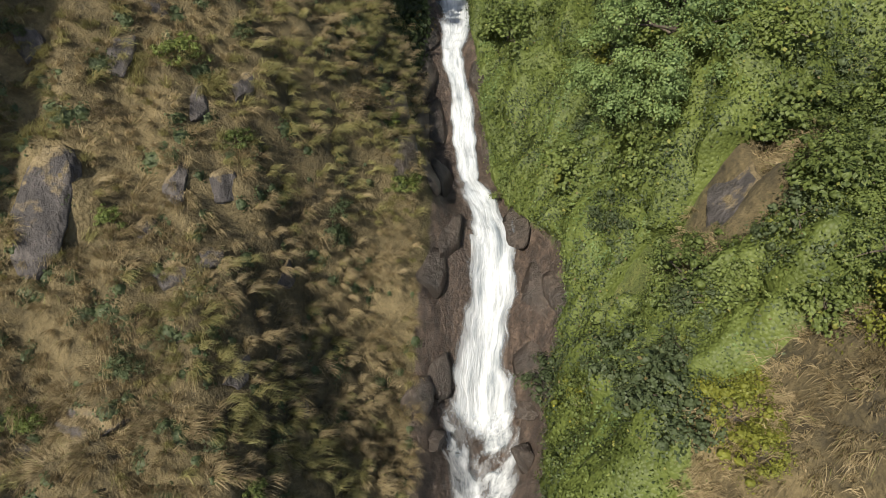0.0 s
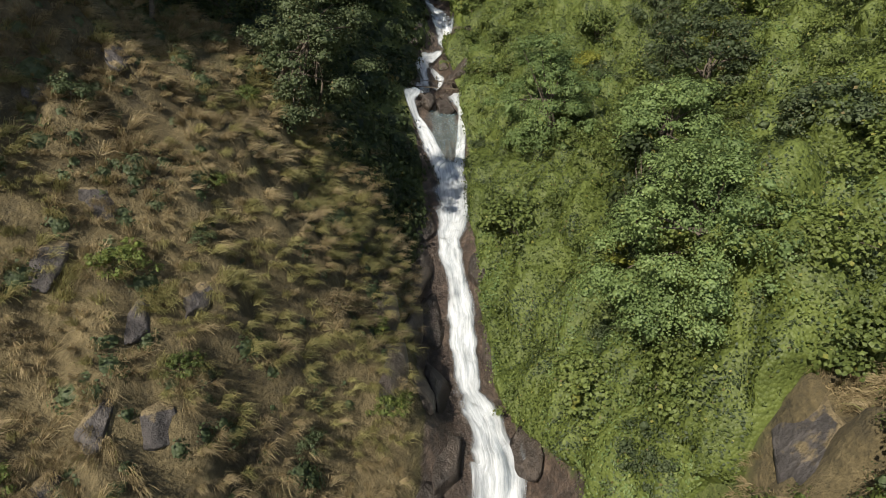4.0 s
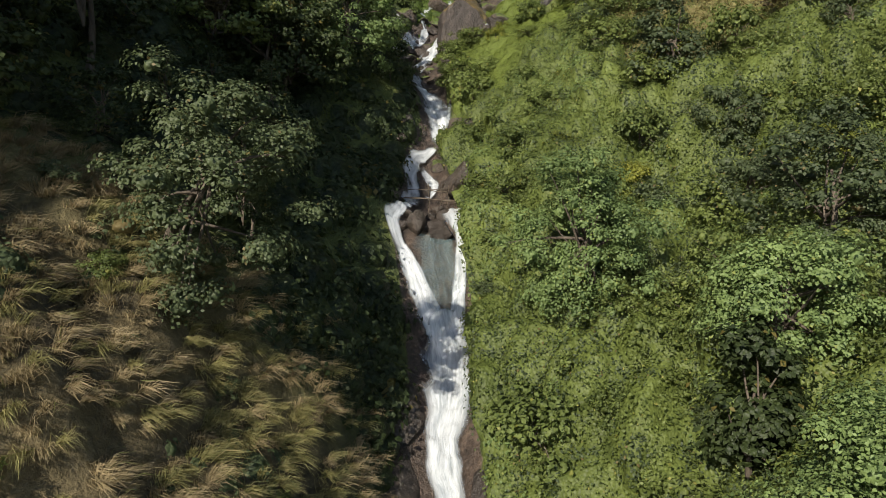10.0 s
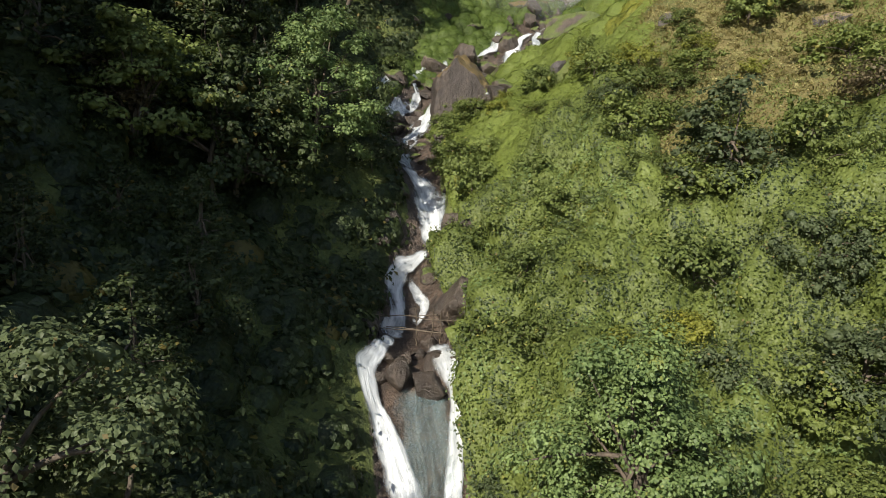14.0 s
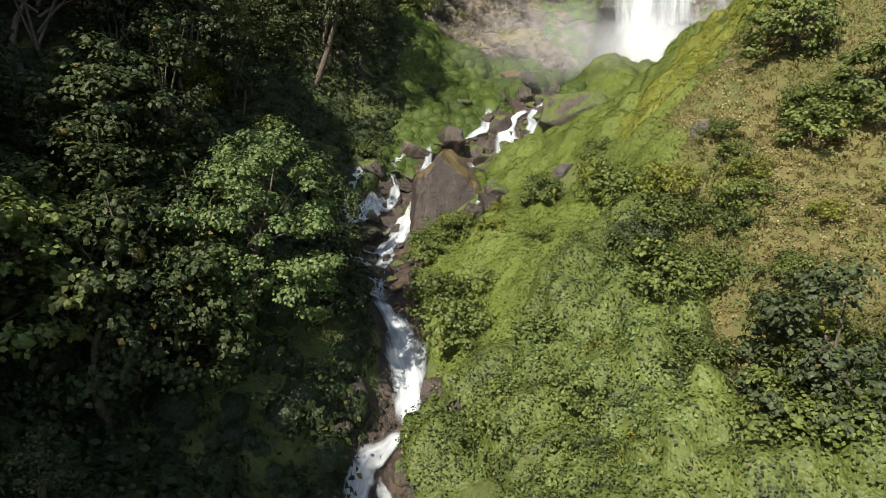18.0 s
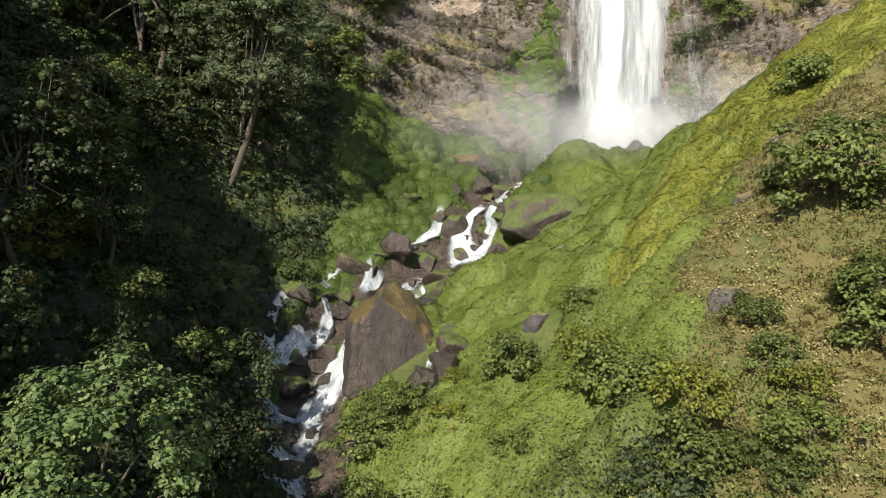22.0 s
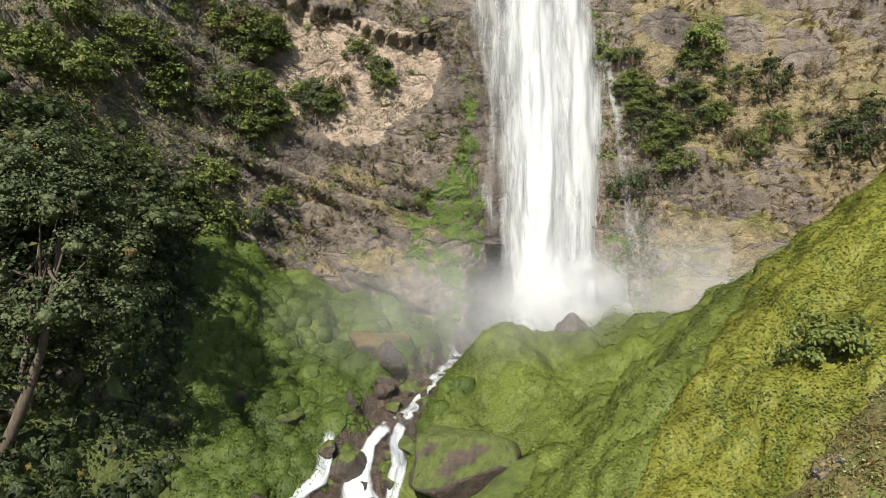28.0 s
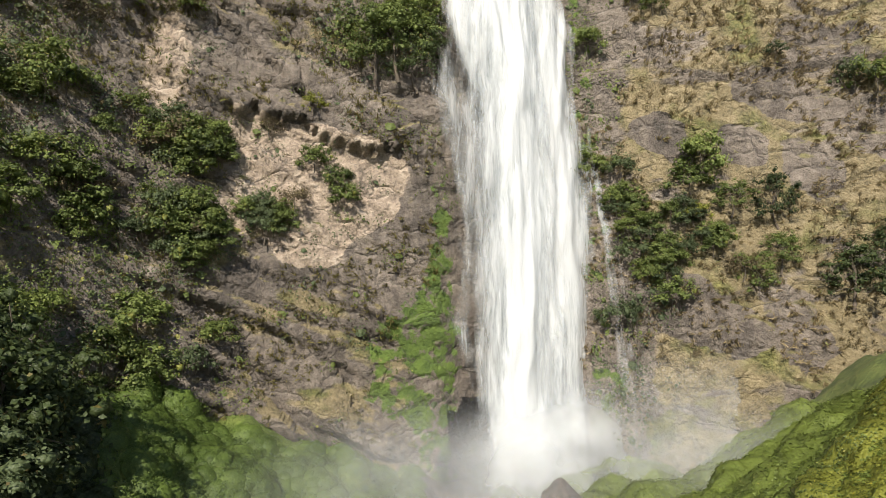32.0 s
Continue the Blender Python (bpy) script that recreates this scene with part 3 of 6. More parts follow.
def height(x, y):
    """Height of the ground, also for arrays."""
    x, y = np.asarray(x, float), np.asarray(y, float)
    u, v = np.clip((x - X0) / STEP, 0, len(GX) - 1.001), np.clip((y - Y0) / STEP, 0, len(GY) - 1.001)
    i, j = u.astype(int), v.astype(int)
    fu, fv = u - i, v - j
    return (CORE[i, j] * (1 - fu) + CORE[i + 1, j] * fu) * (1 - fv) + (CORE[i, j + 1] * (1 - fu) + CORE[i + 1, j + 1] * fu) * fv


def normal(x, y, e=0.5):
    n = np.stack([height(x - e, y) - height(x + e, y), height(x, y - e) - height(x, y + e), np.full(np.shape(x), 2 * e)], -1)
    return unit(n)


def turf_zone(x, y):
    """The open grassy flank on the sunny side, beyond the line where the lush growth ends."""
    edge = np.interp(y, (54, 58, 64, 69.5, 72, 75, 77.5, 79, 80.3, 81.2, 82, 83, 86), (12.5, 11, 11.6, 13.0, 14.0, 14.6, 15.2, 17, 20.5, 26, 34, 44, 80))
    wob = (fbm(x * 0.2, y * 0.2, 40) - 0.5) * np.interp(y, (66, 78), (8, 2.5))
    return smooth(-1.2, 1.6, x + wob - edge) * smooth(53, 62, y)


def build_ground():
    lo = np.array([-2400, -1100, -520, -260, -150, -95, -64])
    xs = np.concatenate([lo + 4, GX, X1 + np.array([12, 35, 80, 170, 420, 1000, 2400])])
    ys = np.concatenate([np.array([-2400, -1100, -420, -180, -90, -45, -20, -8]), GY, Y1 + np.array([5, 12, 30, 80, 200, 500, 1200, 2600])])
    gx, gy = np.meshgrid(xs, ys, indexing="ij")
    z = np.zeros(gx.shape)
    inside = (gx >= X0) & (gx <= X1) & (gy >= Y0) & (gy <= Y1)
    z[inside] = height(gx[inside], gy[inside])
    z[~inside] = raw_height(np.clip(gx, -150, 170), np.clip(gy, -60, 126))[~inside]
    back = gy - cliff_y(gx)
    z = np.where(back > 18, np.maximum(z, z + (96 - z) * smooth(18, 26, back)), z)
    f = grid_faces(len(xs), len(ys))
    me = mesh_np("ground", np.stack([gx, gy, z], -1).reshape(-1, 3), f, M_GROUND)
    for nm, fn in (("dry", dry_zone), ("turf", turf_zone), ("moss", moss_zone), ("rock", rock_zone)):
        set_attr(me, nm, fn(gx, gy))
    return tagged(new("ground", me), "steep green and straw-coloured gorge slopes with wet rock", "ground", kind="structure")


ground = build_ground()


# ---- the great cliff ----
def cliff_relief(u, z):
    """How far the face stands proud (towards the valley): skewed joint blocks, ledges and fissures."""
    out = (fbm(u * 0.07, z * 0.05, 61) - 0.5) * 4.0
    for s, a, skew, seed in ((0.085, 0.9, 0.42, 71), (0.2, 0.85, 0.5, 73), (0.46, 0.55, 0.45, 77), (1.05, 0.28, 0.4, 79)):
        w = (fbm(u * s * 0.5, z * s * 0.5, seed + 30, 2) - 0.5) * 0.8
        p, q = (u * 0.5 + z * 0.25) * s + w, (z + np.minimum(u, 16 - (u - 16) * 0.3) * skew) * s * 1.15 + w * 0.8
        q = q + (fbm(p * 0.9, q * 0.4, seed + 11, 2) - 0.5) * 1.3
        row = np.floor(q)
        fq = q - row
        pp = p + hash2(row, row * 0, seed + 3) * 7
        col = np.floor(pp)
        fp = pp - col
        rid, tip = hash2(col, row, seed), hash2(col, row, seed + 7)
        a = a * np.interp(u, (20, 32), (1.0, 0.45))
        out = out + a * ((rid - 0.5) * 1.35 + (fp - 0.5) * (tip - 0.5) * 1.6 + (0.5 - fq) * (0.05 + 0.25 * rid))
        out = out - a * 0.5 * (smooth(0.08, 0.0, fq) + 0.6 * smooth(0.05, 0.0, fp))
    top = 53.4 - 0.26 * (u - 4) + (fbm(u * 0.9, z * 0.2, 83, 3) - 0.5) * 3.2
    scar = smooth(2.5, 5, u) * smooth(18.5, 16.5, u) * smooth(top, top - 0.4, z) * smooth(38, 44, z)
    return out * (1 - 0.45 * scar) - 0.8 * scar * smooth(-9, 0, z - top) + (fbm(u * 1.5, z * 1.5, 81) - 0.5) * 0.14


def cliff_scar(u, z):
    """Freshly broken pale rock under a dipping overhang."""
    w = (fbm(u * 0.35, z * 0.35, 84) - 0.5) * 5
    foot = np.where(u < 11.2, 42.4 - 0.3 * (u - 4.7), 40.4 + 0.9 * (u - 11.2))
    return smooth(3.0, 5.2, u + w * 0.5) * smooth(17.8, 16.2, u + w * 0.4) * smooth(53.4, 52.6, z + 0.26 * (u - 4) - w * 0.35) * smooth(-0.8, 1.4, z - foot + w)


def build_cliff():
    us = np.concatenate([np.arange(-62, -16, 0.8), np.arange(-16, 56, 0.25), np.arange(56, 84.1, 0.8)])
    zs = np.concatenate([np.arange(12, 26, 0.5), np.arange(26, 68, 0.25), np.arange(68, 100.1, 0.8)])
    u, z = np.meshgrid(us, zs, indexing="ij")
    lean = np.interp(u, (-30, 0, 20, 34, 50), (0.35, 0.02, 0.0, 0.14, 0.2))
    y0 = blur(cliff_y(u), 6) + lean * np.clip(z - 28, 0, 80)
    y = y0 - cliff_relief(u, z) * np.interp(u, (16, 20, 30, 34), (1, 0.4, 0.4, 1))
    f = grid_faces(len(us), len(zs))
    me = mesh_np("cliff", np.stack([u, y, z], -1).reshape(-1, 3), f, M_CLIFF, True)
    pale = np.maximum(cliff_scar(u, z), 0.75 * np.exp(-(((u + 0.5) / 2.2) ** 2 + ((z - 55) / 6.0) ** 2)))
    set_attr(me, "pale", pale)
    bare = np.zeros(u.shape)
    for bu, bz, ru, rz in ((45.9, 54.8, 3.4, 1.9), (51, 52.5, 2.8, 3.2), (37.5, 51.5, 1.7, 1.8), (36.8, 38, 1.6, 2.6), (40, 36.4, 2.3, 1.8), (43.6, 36.6, 1.8, 3.0), (47, 48.5, 2.0, 2.4), (43, 50.5, 1.6, 1.6)):
        bare = np.maximum(bare, smooth(1.25, 0.75, np.hypot((u - bu) / ru, (z - bz + 0.3 * (u - bu)) / rz) + (fbm(u * 0.6, z * 0.6, 86) - 0.5) * 0.9))
    set_attr(me, "dry", np.where(u < 26, 0.85 * (1 - pale) * smooth(21, 17, u), smooth(31, 36, u) * (1.12 - 0.7 * bare)))
    near = np.exp(-((u - 20) / 2.2) ** 2) * smooth(54, 46, z) + 0.9 * np.exp(-(((u - 17.5) / 2.8) ** 2 + ((z - 34) / 4.5) ** 2)) + np.exp(-((u - 32.3) / 2.0) ** 2) * 0.85 + np.exp(-(((u - 16.5) / 3.5) ** 2 + ((z - 33) / 4.5) ** 2))
    set_attr(me, "moss", np.clip(near, 0, 1) * 0.82)
    return tagged(new("cliff", me), "tall jointed brown cliff with pale scars and mossy ledges", "cliff", kind="structure"), u, y, z


cliff, CU, CY, CZ = build_cliff()


def cliff_face(x, z):
    i = np.clip(np.searchsorted(CU[:, 0], np.asarray(x)), 0, CU.shape[0] - 1)
    j = np.clip(np.searchsorted(CZ[0], np.asarray(z)), 0, CU.shape[1] - 1)
    return CY[i, j]


# ---- water ----
def ribbon(name, path, material, parent=None, label="", lift=0.15, across=13, step=0.2, edge=0.65, bulge=0.12, onto=True, seed=0, broken=0.0, thin=1.0):
    """A band of running water. path rows: x, y, half-width (and height when not laid onto the ground)."""
    p = np.array(path, float)
    s = np.concatenate([[0], np.cumsum(np.linalg.norm(np.diff(p[:, :2], axis=0), axis=1) + 1e-6)])
    n = max(4, int(s[-1] / step))
    q = np.linspace(0, s[-1], n)
    x, y, w = (np.interp(q, s, p[:, k]) for k in range(3))
    for _ in range(3):
        for a in (x, y, w):
            a[1:-1] = (a[:-2] + 2 * a[1:-1] + a[2:]) / 4
    tx, ty = np.gradient(x), np.gradient(y)
    ln = np.hypot(tx, ty) + 1e-9
    nx, ny = ty / ln, -tx / ln
    c = np.linspace(-1, 1, across)
    wob = 1 + (fbm(q * 0.9 + seed * 7.3, np.zeros(n), 90 + seed) - 0.5) * 0.6
    w = w * 1.3 + 0.06
    px = x[:, None] + nx[:, None] * c[None] * (w * wob)[:, None]
    py = y[:, None] + ny[:, None] * c[None] * (w * wob)[:, None]
    base = height(px, py) if onto else np.interp(q, s, p[:, 3])[:, None] + 0 * px
    if onto:
        mid = np.interp(q, q, height(x, y))[:, None]
        base = np.minimum(base, mid + 0.5) * 0.5 + mid * 0.5
        base = np.maximum(base, height(px, py) - 0.1)
    pz = base + lift + bulge * (1 - c[None] ** 2) + (fbm(px * 2.2, py * 2.2 + 5, 95 + seed) - 0.5) * 0.3
    pz = np.maximum(pz, np.max([height(px + a, py + b) for a in (-0.22, 0.22) for b in (-0.22, 0.22)], axis=0) + 0.1)
    length = np.concatenate([[0], np.cumsum(np.sqrt(np.diff(x) ** 2 + np.diff(y) ** 2 + np.diff(base[:, across // 2]) ** 2))])
    f = grid_faces(n, across)
    me = mesh_np(name, np.stack([px, py, pz], -1).reshape(-1, 3), f, material)
    set_uv(me, (c[None] * w[:, None] + seed * 3.1), length[:, None] + 0 * px, f)
    body = 1 - smooth(1 - edge, 1.0, np.abs(c))[None] + 0 * px
    ends = smooth(0, 0.5, q) * smooth(0, 0.5, s[-1] - q)
    ragged = (fbm(px * 1.3 + seed, py * 1.3, 170 + seed) - 0.5) * 0.5
    ragged = ragged + (fbm(c[None] * w[:, None] * 3.2 + seed * 5, length[:, None] * 0.4 + c[None] * 0.5, 190 + seed, 3) - 0.5) * 0.7
    gaps = 0.75 * broken * smooth(0.52, 0.64, fbm(px * 1.6 + seed * 3, py * 1.1, 180 + seed, 3))
    set_attr(me, "body", 0.08 + np.clip(body + ragged * (1.35 - body) - gaps, 0, 1) * 0.58 * thin * (0.4 + 0.6 * ends[:, None]))
    return part(name, me, parent, label)


stream = tagged(new("stream"), "white cascading mountain stream running down its rocky bed", "stream", kind="structure")
ribbon("fall_sheet", [(0.55, 52.6, 0.4), (0.7, 51.6, 0.9), (0.85, 50.5, 1.2), (1.0, 49, 1.2), (0.9, 47.5, 1.1), (0.6, 46.1, 0.95), (0.65, 45.2, 0.75), (0.95, 43.9, 0.68),
                      (1.25, 42.3, 0.78), (1.4, 39.7, 0.78), (1.7, 37.3, 0.72), (2.4, 35.8, 1.1), (3.0, 33.8, 1.5), (2.9, 31.8, 1.55), (2.5, 30.2, 1.5),
                      (2.3, 29.2, 1.6), (2.3, 27.4, 2.1)], M_FALL, stream, across=27, lift=0.3, bulge=0.25, step=0.12, broken=0.08)
ribbon("slide", [(-1.6, 60.8, 0.3), (-1.9, 58.3, 0.4), (-2.4, 56.8, 0.38), (-2.15, 56.1, 0.42), (-1.4, 54.9, 0.5), (-0.7, 53.7, 0.6), (-0.05, 52.3, 0.75), (0.5, 51.0, 0.8)], M_FALL, stream, seed=1, step=0.12, lift=0.25, across=17)
ribbon("slide", [(0.8, 60.6, 0.5), (1.4, 57.6, 0.68), (1.7, 56.7, 0.58), (1.7, 55.9, 0.36), (1.65, 54.8, 0.36), (1.55, 53.6, 0.4), (1.4, 52.2, 0.5), (1.2, 50.8, 0.6)], M_FALL, stream, seed=12, step=0.12, lift=0.25, across=17)
ribbon("water_veil", [(0.2, 57.0, 1.4), (0.2, 56, 1.6), (0.35, 55, 1.5), (0.6, 53.8, 1.2), (0.8, 52.4, 0.8), (0.85, 51.2, 0.5)], M_TEAL, stream, "thin teal water veil over dark rock", seed=13, lift=0.16)
ribbon("pool", [(2.3, 28.2, 2.2), (2.3, 26.4, 2.3), (2.2, 23.5, 1.9), (1.8, 20, 1.5), (1.9, 8, 1.5)], M_FOAM, stream, seed=2, broken=0.5, across=21)
ribbon("cascade", [(0.2, 68.2, 0.3), (-0.7, 67.2, 0.3), (-1.4, 66.4, 0.4), (-1.8, 65.3, 0.6), (-1.6, 64, 0.7), (-1.3, 63, 0.6), (-1.5, 61.8, 0.5), (-1.6, 60.6, 0.6)], M_FALL, stream, seed=3, broken=0.4)
ribbon("cascade", [(-0.9, 66.4, 0.2), (-0.3, 65.2, 0.3), (0.2, 64.2, 0.3), (-0.6, 63.2, 0.3)], M_FOAM, stream, seed=14, across=9)
ribbon("cascade", [(-1.5, 75.6, 0.6), (-1.0, 74.8, 0.6), (-0.4, 73.9, 0.75), (0.3, 71.4, 1.05), (0.4, 70.2, 0.95), (0.4, 69.4, 0.75), (0.1, 68.4, 0.4)], M_FALL, stream, seed=4, broken=0.3)
# braided rapids round the huge boulder
ribbon("rapid", [(-4.4, 88.3, 0.4), (-4.6, 87.0, 0.65), (-4.9, 85.8, 0.6), (-4.6, 84.6, 0.6), (-4.0, 83.6, 0.7), (-3.5, 82.6, 0.65), (-3.3, 81.2, 0.6), (-3.3, 79.6, 0.6), (-2.8, 78.2, 0.8), (-2.3, 76.8, 0.9), (-1.5, 75.2, 0.8)], M_FOAM, stream, seed=5, lift=0.16, bulge=0.08, broken=0.35, across=21, step=0.12)
ribbon("rapid", [(-1.0, 85.0, 0.5), (-1.7, 83.8, 0.8), (-1.7, 82.4, 0.75), (-1.5, 81.2, 0.6), (-1.7, 79.8, 0.55), (-2.0, 78.4, 0.65), (-2.1, 77.0, 0.8), (-1.6, 75.6, 0.8)], M_FOAM, stream, seed=25, lift=0.16, bulge=0.08, broken=0.3, across=21, step=0.12)
ribbon("rapid", [(-2.4, 88.6, 0.4), (-3.2, 87.7, 0.5), (-4.2, 87.2, 0.5), (-4.8, 86.4, 0.4)], M_FOAM, stream, seed=26, lift=0.16, bulge=0.06, broken=0.3, across=13, step=0.12)
ribbon("rapid", [(-3.6, 82.6, 0.3), (-2.9, 82.9, 0.35), (-2.0, 82.6, 0.35)], M_FOAM, stream, seed=27, lift=0.16, bulge=0.06, broken=0.2, across=11, step=0.12)
ribbon("cascade", [(-3.2, 91, 0.35), (-4.2, 89.6, 0.3), (-4.5, 88.9, 0.32), (-4.6, 88.2, 0.35), (-4.7, 87, 0.5)], M_FALL, stream, seed=6, across=11)
ribbon("rapid", [(0.3, 94.3, 0.3), (-1.0, 93.1, 0.32), (-1.7, 92, 0.3), (-1.6, 90.9, 0.32), (-1.1, 90.3, 0.42), (-1.6, 89.3, 0.6), (-2.6, 88.6, 0.75), (-3.6, 87.7, 0.8), (-4.7, 86.6, 0.7)], M_FOAM, stream, seed=17, lift=0.16, bulge=0.06, broken=0.4, across=19, step=0.12)
ribbon("cascade", [(0.6, 88.6, 0.4), (0.5, 87.9, 0.5), (0.0, 86.4, 0.9), (-0.5, 85.4, 1.2), (-0.7, 84, 1.3), (-1.6, 83.3, 1.1), (-2.2, 82.1, 0.9)], M_FALL, stream, seed=7, lift=0.2, bulge=0.12, broken=0.3, across=25, step=0.12)
ribbon("cascade", [(0.5, 84.4, 0.22), (0.5, 83, 0.3), (0.2, 81.8, 0.35)], M_FALL, stream, seed=18, across=9)
ribbon("cascade", [(5.0, 81.2, 0.1), (4.7, 80.4, 0.13), (4.4, 79.4, 0.18)], M_FALL, stream, seed=19, across=9)
ribbon("cascade", [(1.3, 93.8, 0.22), (1.3, 92.8, 0.34), (0.6, 92.1, 0.22)], M_FALL, stream, seed=16, across=11, lift=0.2, thin=0.85)
ribbon("cascade", [(2.4, 93.6, 0.2), (1.6, 92.9, 0.18), (0.8, 92.2, 0.2)], M_FOAM, stream, seed=20, across=9, lift=0.25)
ribbon("cascade", [(8.2, 93.6, 0.8), (6.6, 93.2, 0.5), (5.6, 93.2, 0.3), (4.5, 93.6, 0.6), (3.7, 92.6, 0.7), (4.4, 91.2, 0.55), (4.9, 89.9, 0.5)], M_FOAM, stream, seed=15, lift=0.2, broken=0.5, thin=0.92)
# the twin cascades and the run from the plunge pool
ribbon("cascade", [(10.4, 100.2, 0.5), (9.2, 99.2, 0.5), (8.6, 97.7, 0.5), (8.1, 96.8, 0.95), (8.4, 95.2, 1.45), (8.4, 94.0, 1.25)], M_FALL, stream, seed=8, lift=0.3, across=17, step=0.12)
ribbon("cascade", [(11.4, 100.2, 0.4), (10.7, 99.1, 0.42), (10.6, 97.2, 0.42), (9.8, 95.6, 0.6), (8.8, 94.4, 0.7)], M_FALL, stream, seed=9, lift=0.3, across=15, step=0.12)
ribbon("cascade", [(6.9, 99.4, 0.35), (6.5, 98.4, 0.42), (6.2, 97.4, 0.5), (5.5, 97.0, 0.28), (4.2, 96.8, 0.28)], M_FALL, stream, seed=10, lift=0.3)
ribbon("rapid", [(18.5, 108.5, 2.0), (16.6, 106.8, 1.4), (14.8, 104.8, 0.7), (13.8, 103.2, 0.42), (12.9, 102.1, 0.4), (12.2, 101.2, 0.6), (11.2, 100.5, 0.9), (10, 99.6, 0.8)],
       M_FOAM, stream, seed=11, lift=0.25, broken=0.7, across=19, step=0.12)


def curtain(name, x_top, x_bot, w_top, w_bot, y_off, z_top, z_bot, material, parent, label="", seed=0, across=40, fray=0.5, hug=False):
    """A sheet of falling water in front of the cliff."""
    n = int((z_top - z_bot) / 0.35)
    v = np.linspace(0, 1, n)[:, None]
    c = np.linspace(-1, 1, across)[None]
    z = z_top + (z_bot - z_top) * v + 0 * c
    w = w_top + (w_bot - w_top) * v
    xc = x_top + (x_bot - x_top) * v
    x = xc + c * w * (1 + (fbm(z * 0.12, c * 0.5 + seed, 130 + seed) - 0.5) * 0.35 * np.abs(c))
    sway = (fbm(z * 0.16 + seed, x * 0.12, 118 + seed, 3) - 0.5) * 1.4
    rope = fbm((x + sway) * 1.0 + seed, z * 0.11, 120 + seed)
    fine = fbm((x + sway) * 2.8, z * 0.3 + seed, 125 + seed)
    y = 113.6 + y_off - 1.3 * (1 - c ** 2) - (rope - 0.5) * 1.2 - (fine - 0.5) * 0.35 + 0.4 * (1 - v)
    if hug:
        y = blur(np.minimum(cliff_face(x, z), cliff_face(x, z + 0.5)), 2) - 0.35
    f = grid_faces(n, across)
    me = mesh_np(name, np.stack([x, y, z], -1).reshape(-1, 3), f, material)
    set_uv(me, x + seed * 11.0, z, f)
    mass = fbm(x * 0.28 + seed, z * 0.045 + seed, 135 + seed, 3)
    edge = np.abs(c) + (fbm(z * 0.22 + c * 2 * (seed + 1), c * 1.5 + z * 0.03, 137 + seed, 3) - 0.5) * 0.7 * fray
    body = (1 - smooth(1 - fray, 1.0, edge)) * (0.56 + 0.45 * (rope - 0.45) + 1.1 * (mass - 0.48)) + 0.05
    set_attr(me, "body", body * (0.76 if hug else 1.0) + 0 * z)
    return part(name, me, parent, label)


great_fall = tagged(new("waterfall"), "tall white waterfall plunging down the brown cliff", "waterfall", kind="structure")
curtain("main_curtain", 21.3, 28.2, 4.3, 9.6, 0.0, 99, 24.5, M_CURTAIN, great_fall, seed=1, across=64, fray=0.6)
curtain("inner_curtain", 21.2, 26.2, 3.0, 6.2, -0.8, 99, 24.5, M_CURTAIN, great_fall, seed=2, fray=0.75, across=48)
curtain("outer_veil", 22.0, 29.8, 4.6, 11.0, 0.8, 99, 24.5, M_VEIL, great_fall, seed=3, fray=0.7, across=48)
curtain("side_thread", 32.5, 33.1, 0.22, 0.7, 0.2, 53, 28, M_VEIL, great_fall, "thin side thread of water", seed=4, across=9, fray=0.6, hug=True)
curtain("side_thread", 33.1, 33.5, 0.14, 0.4, 0.1, 47, 34, M_VEIL, great_fall, "thin side thread of water", seed=5, across=9, fray=0.6, hug=True)


# ---- spray at the foot of the fall ----
def spray(cx, cy, cz, rx, rz, curve, dens):
    n, k = 25, 17
    a, b = np.meshgrid(np.linspace(-1, 1, n), np.linspace(-1, 1, k), indexing="ij")
    x = cx + a * rx
    y = cy + curve * a * a + b * 0.6
    z = cz + b * rz
    f = grid_faces(n, k)
    me = mesh_np("spray_sheet", np.stack([x, y, z], -1).reshape(-1, 3), f, mist_material(dens))
    r = np.sqrt(a * a + b * b)
    set_attr(me, "body", (1 - smooth(0.1, 0.97, r)))
    return me


mist = tagged(new("spray"), "fine white spray drifting at the foot of the waterfall", "spray", kind="stuff")
for row in ((27.5, 109.8, 27.6, 10, 6.0, 1.0, 0.8), (27, 106.8, 27.0, 14, 5.0, 1.5, 0.6), (36, 105.6, 29.5, 15, 6.5, -2, 0.34), (15, 103.6, 27.5, 14, 6.5, 0.5, 0.3), (35, 100.5, 28.5, 11, 4.5, -1, 0.28), (20, 100.0, 26.5, 9, 3.5, 0.5, 0.22)):
    part("spray_sheet", spray(*row), mist)


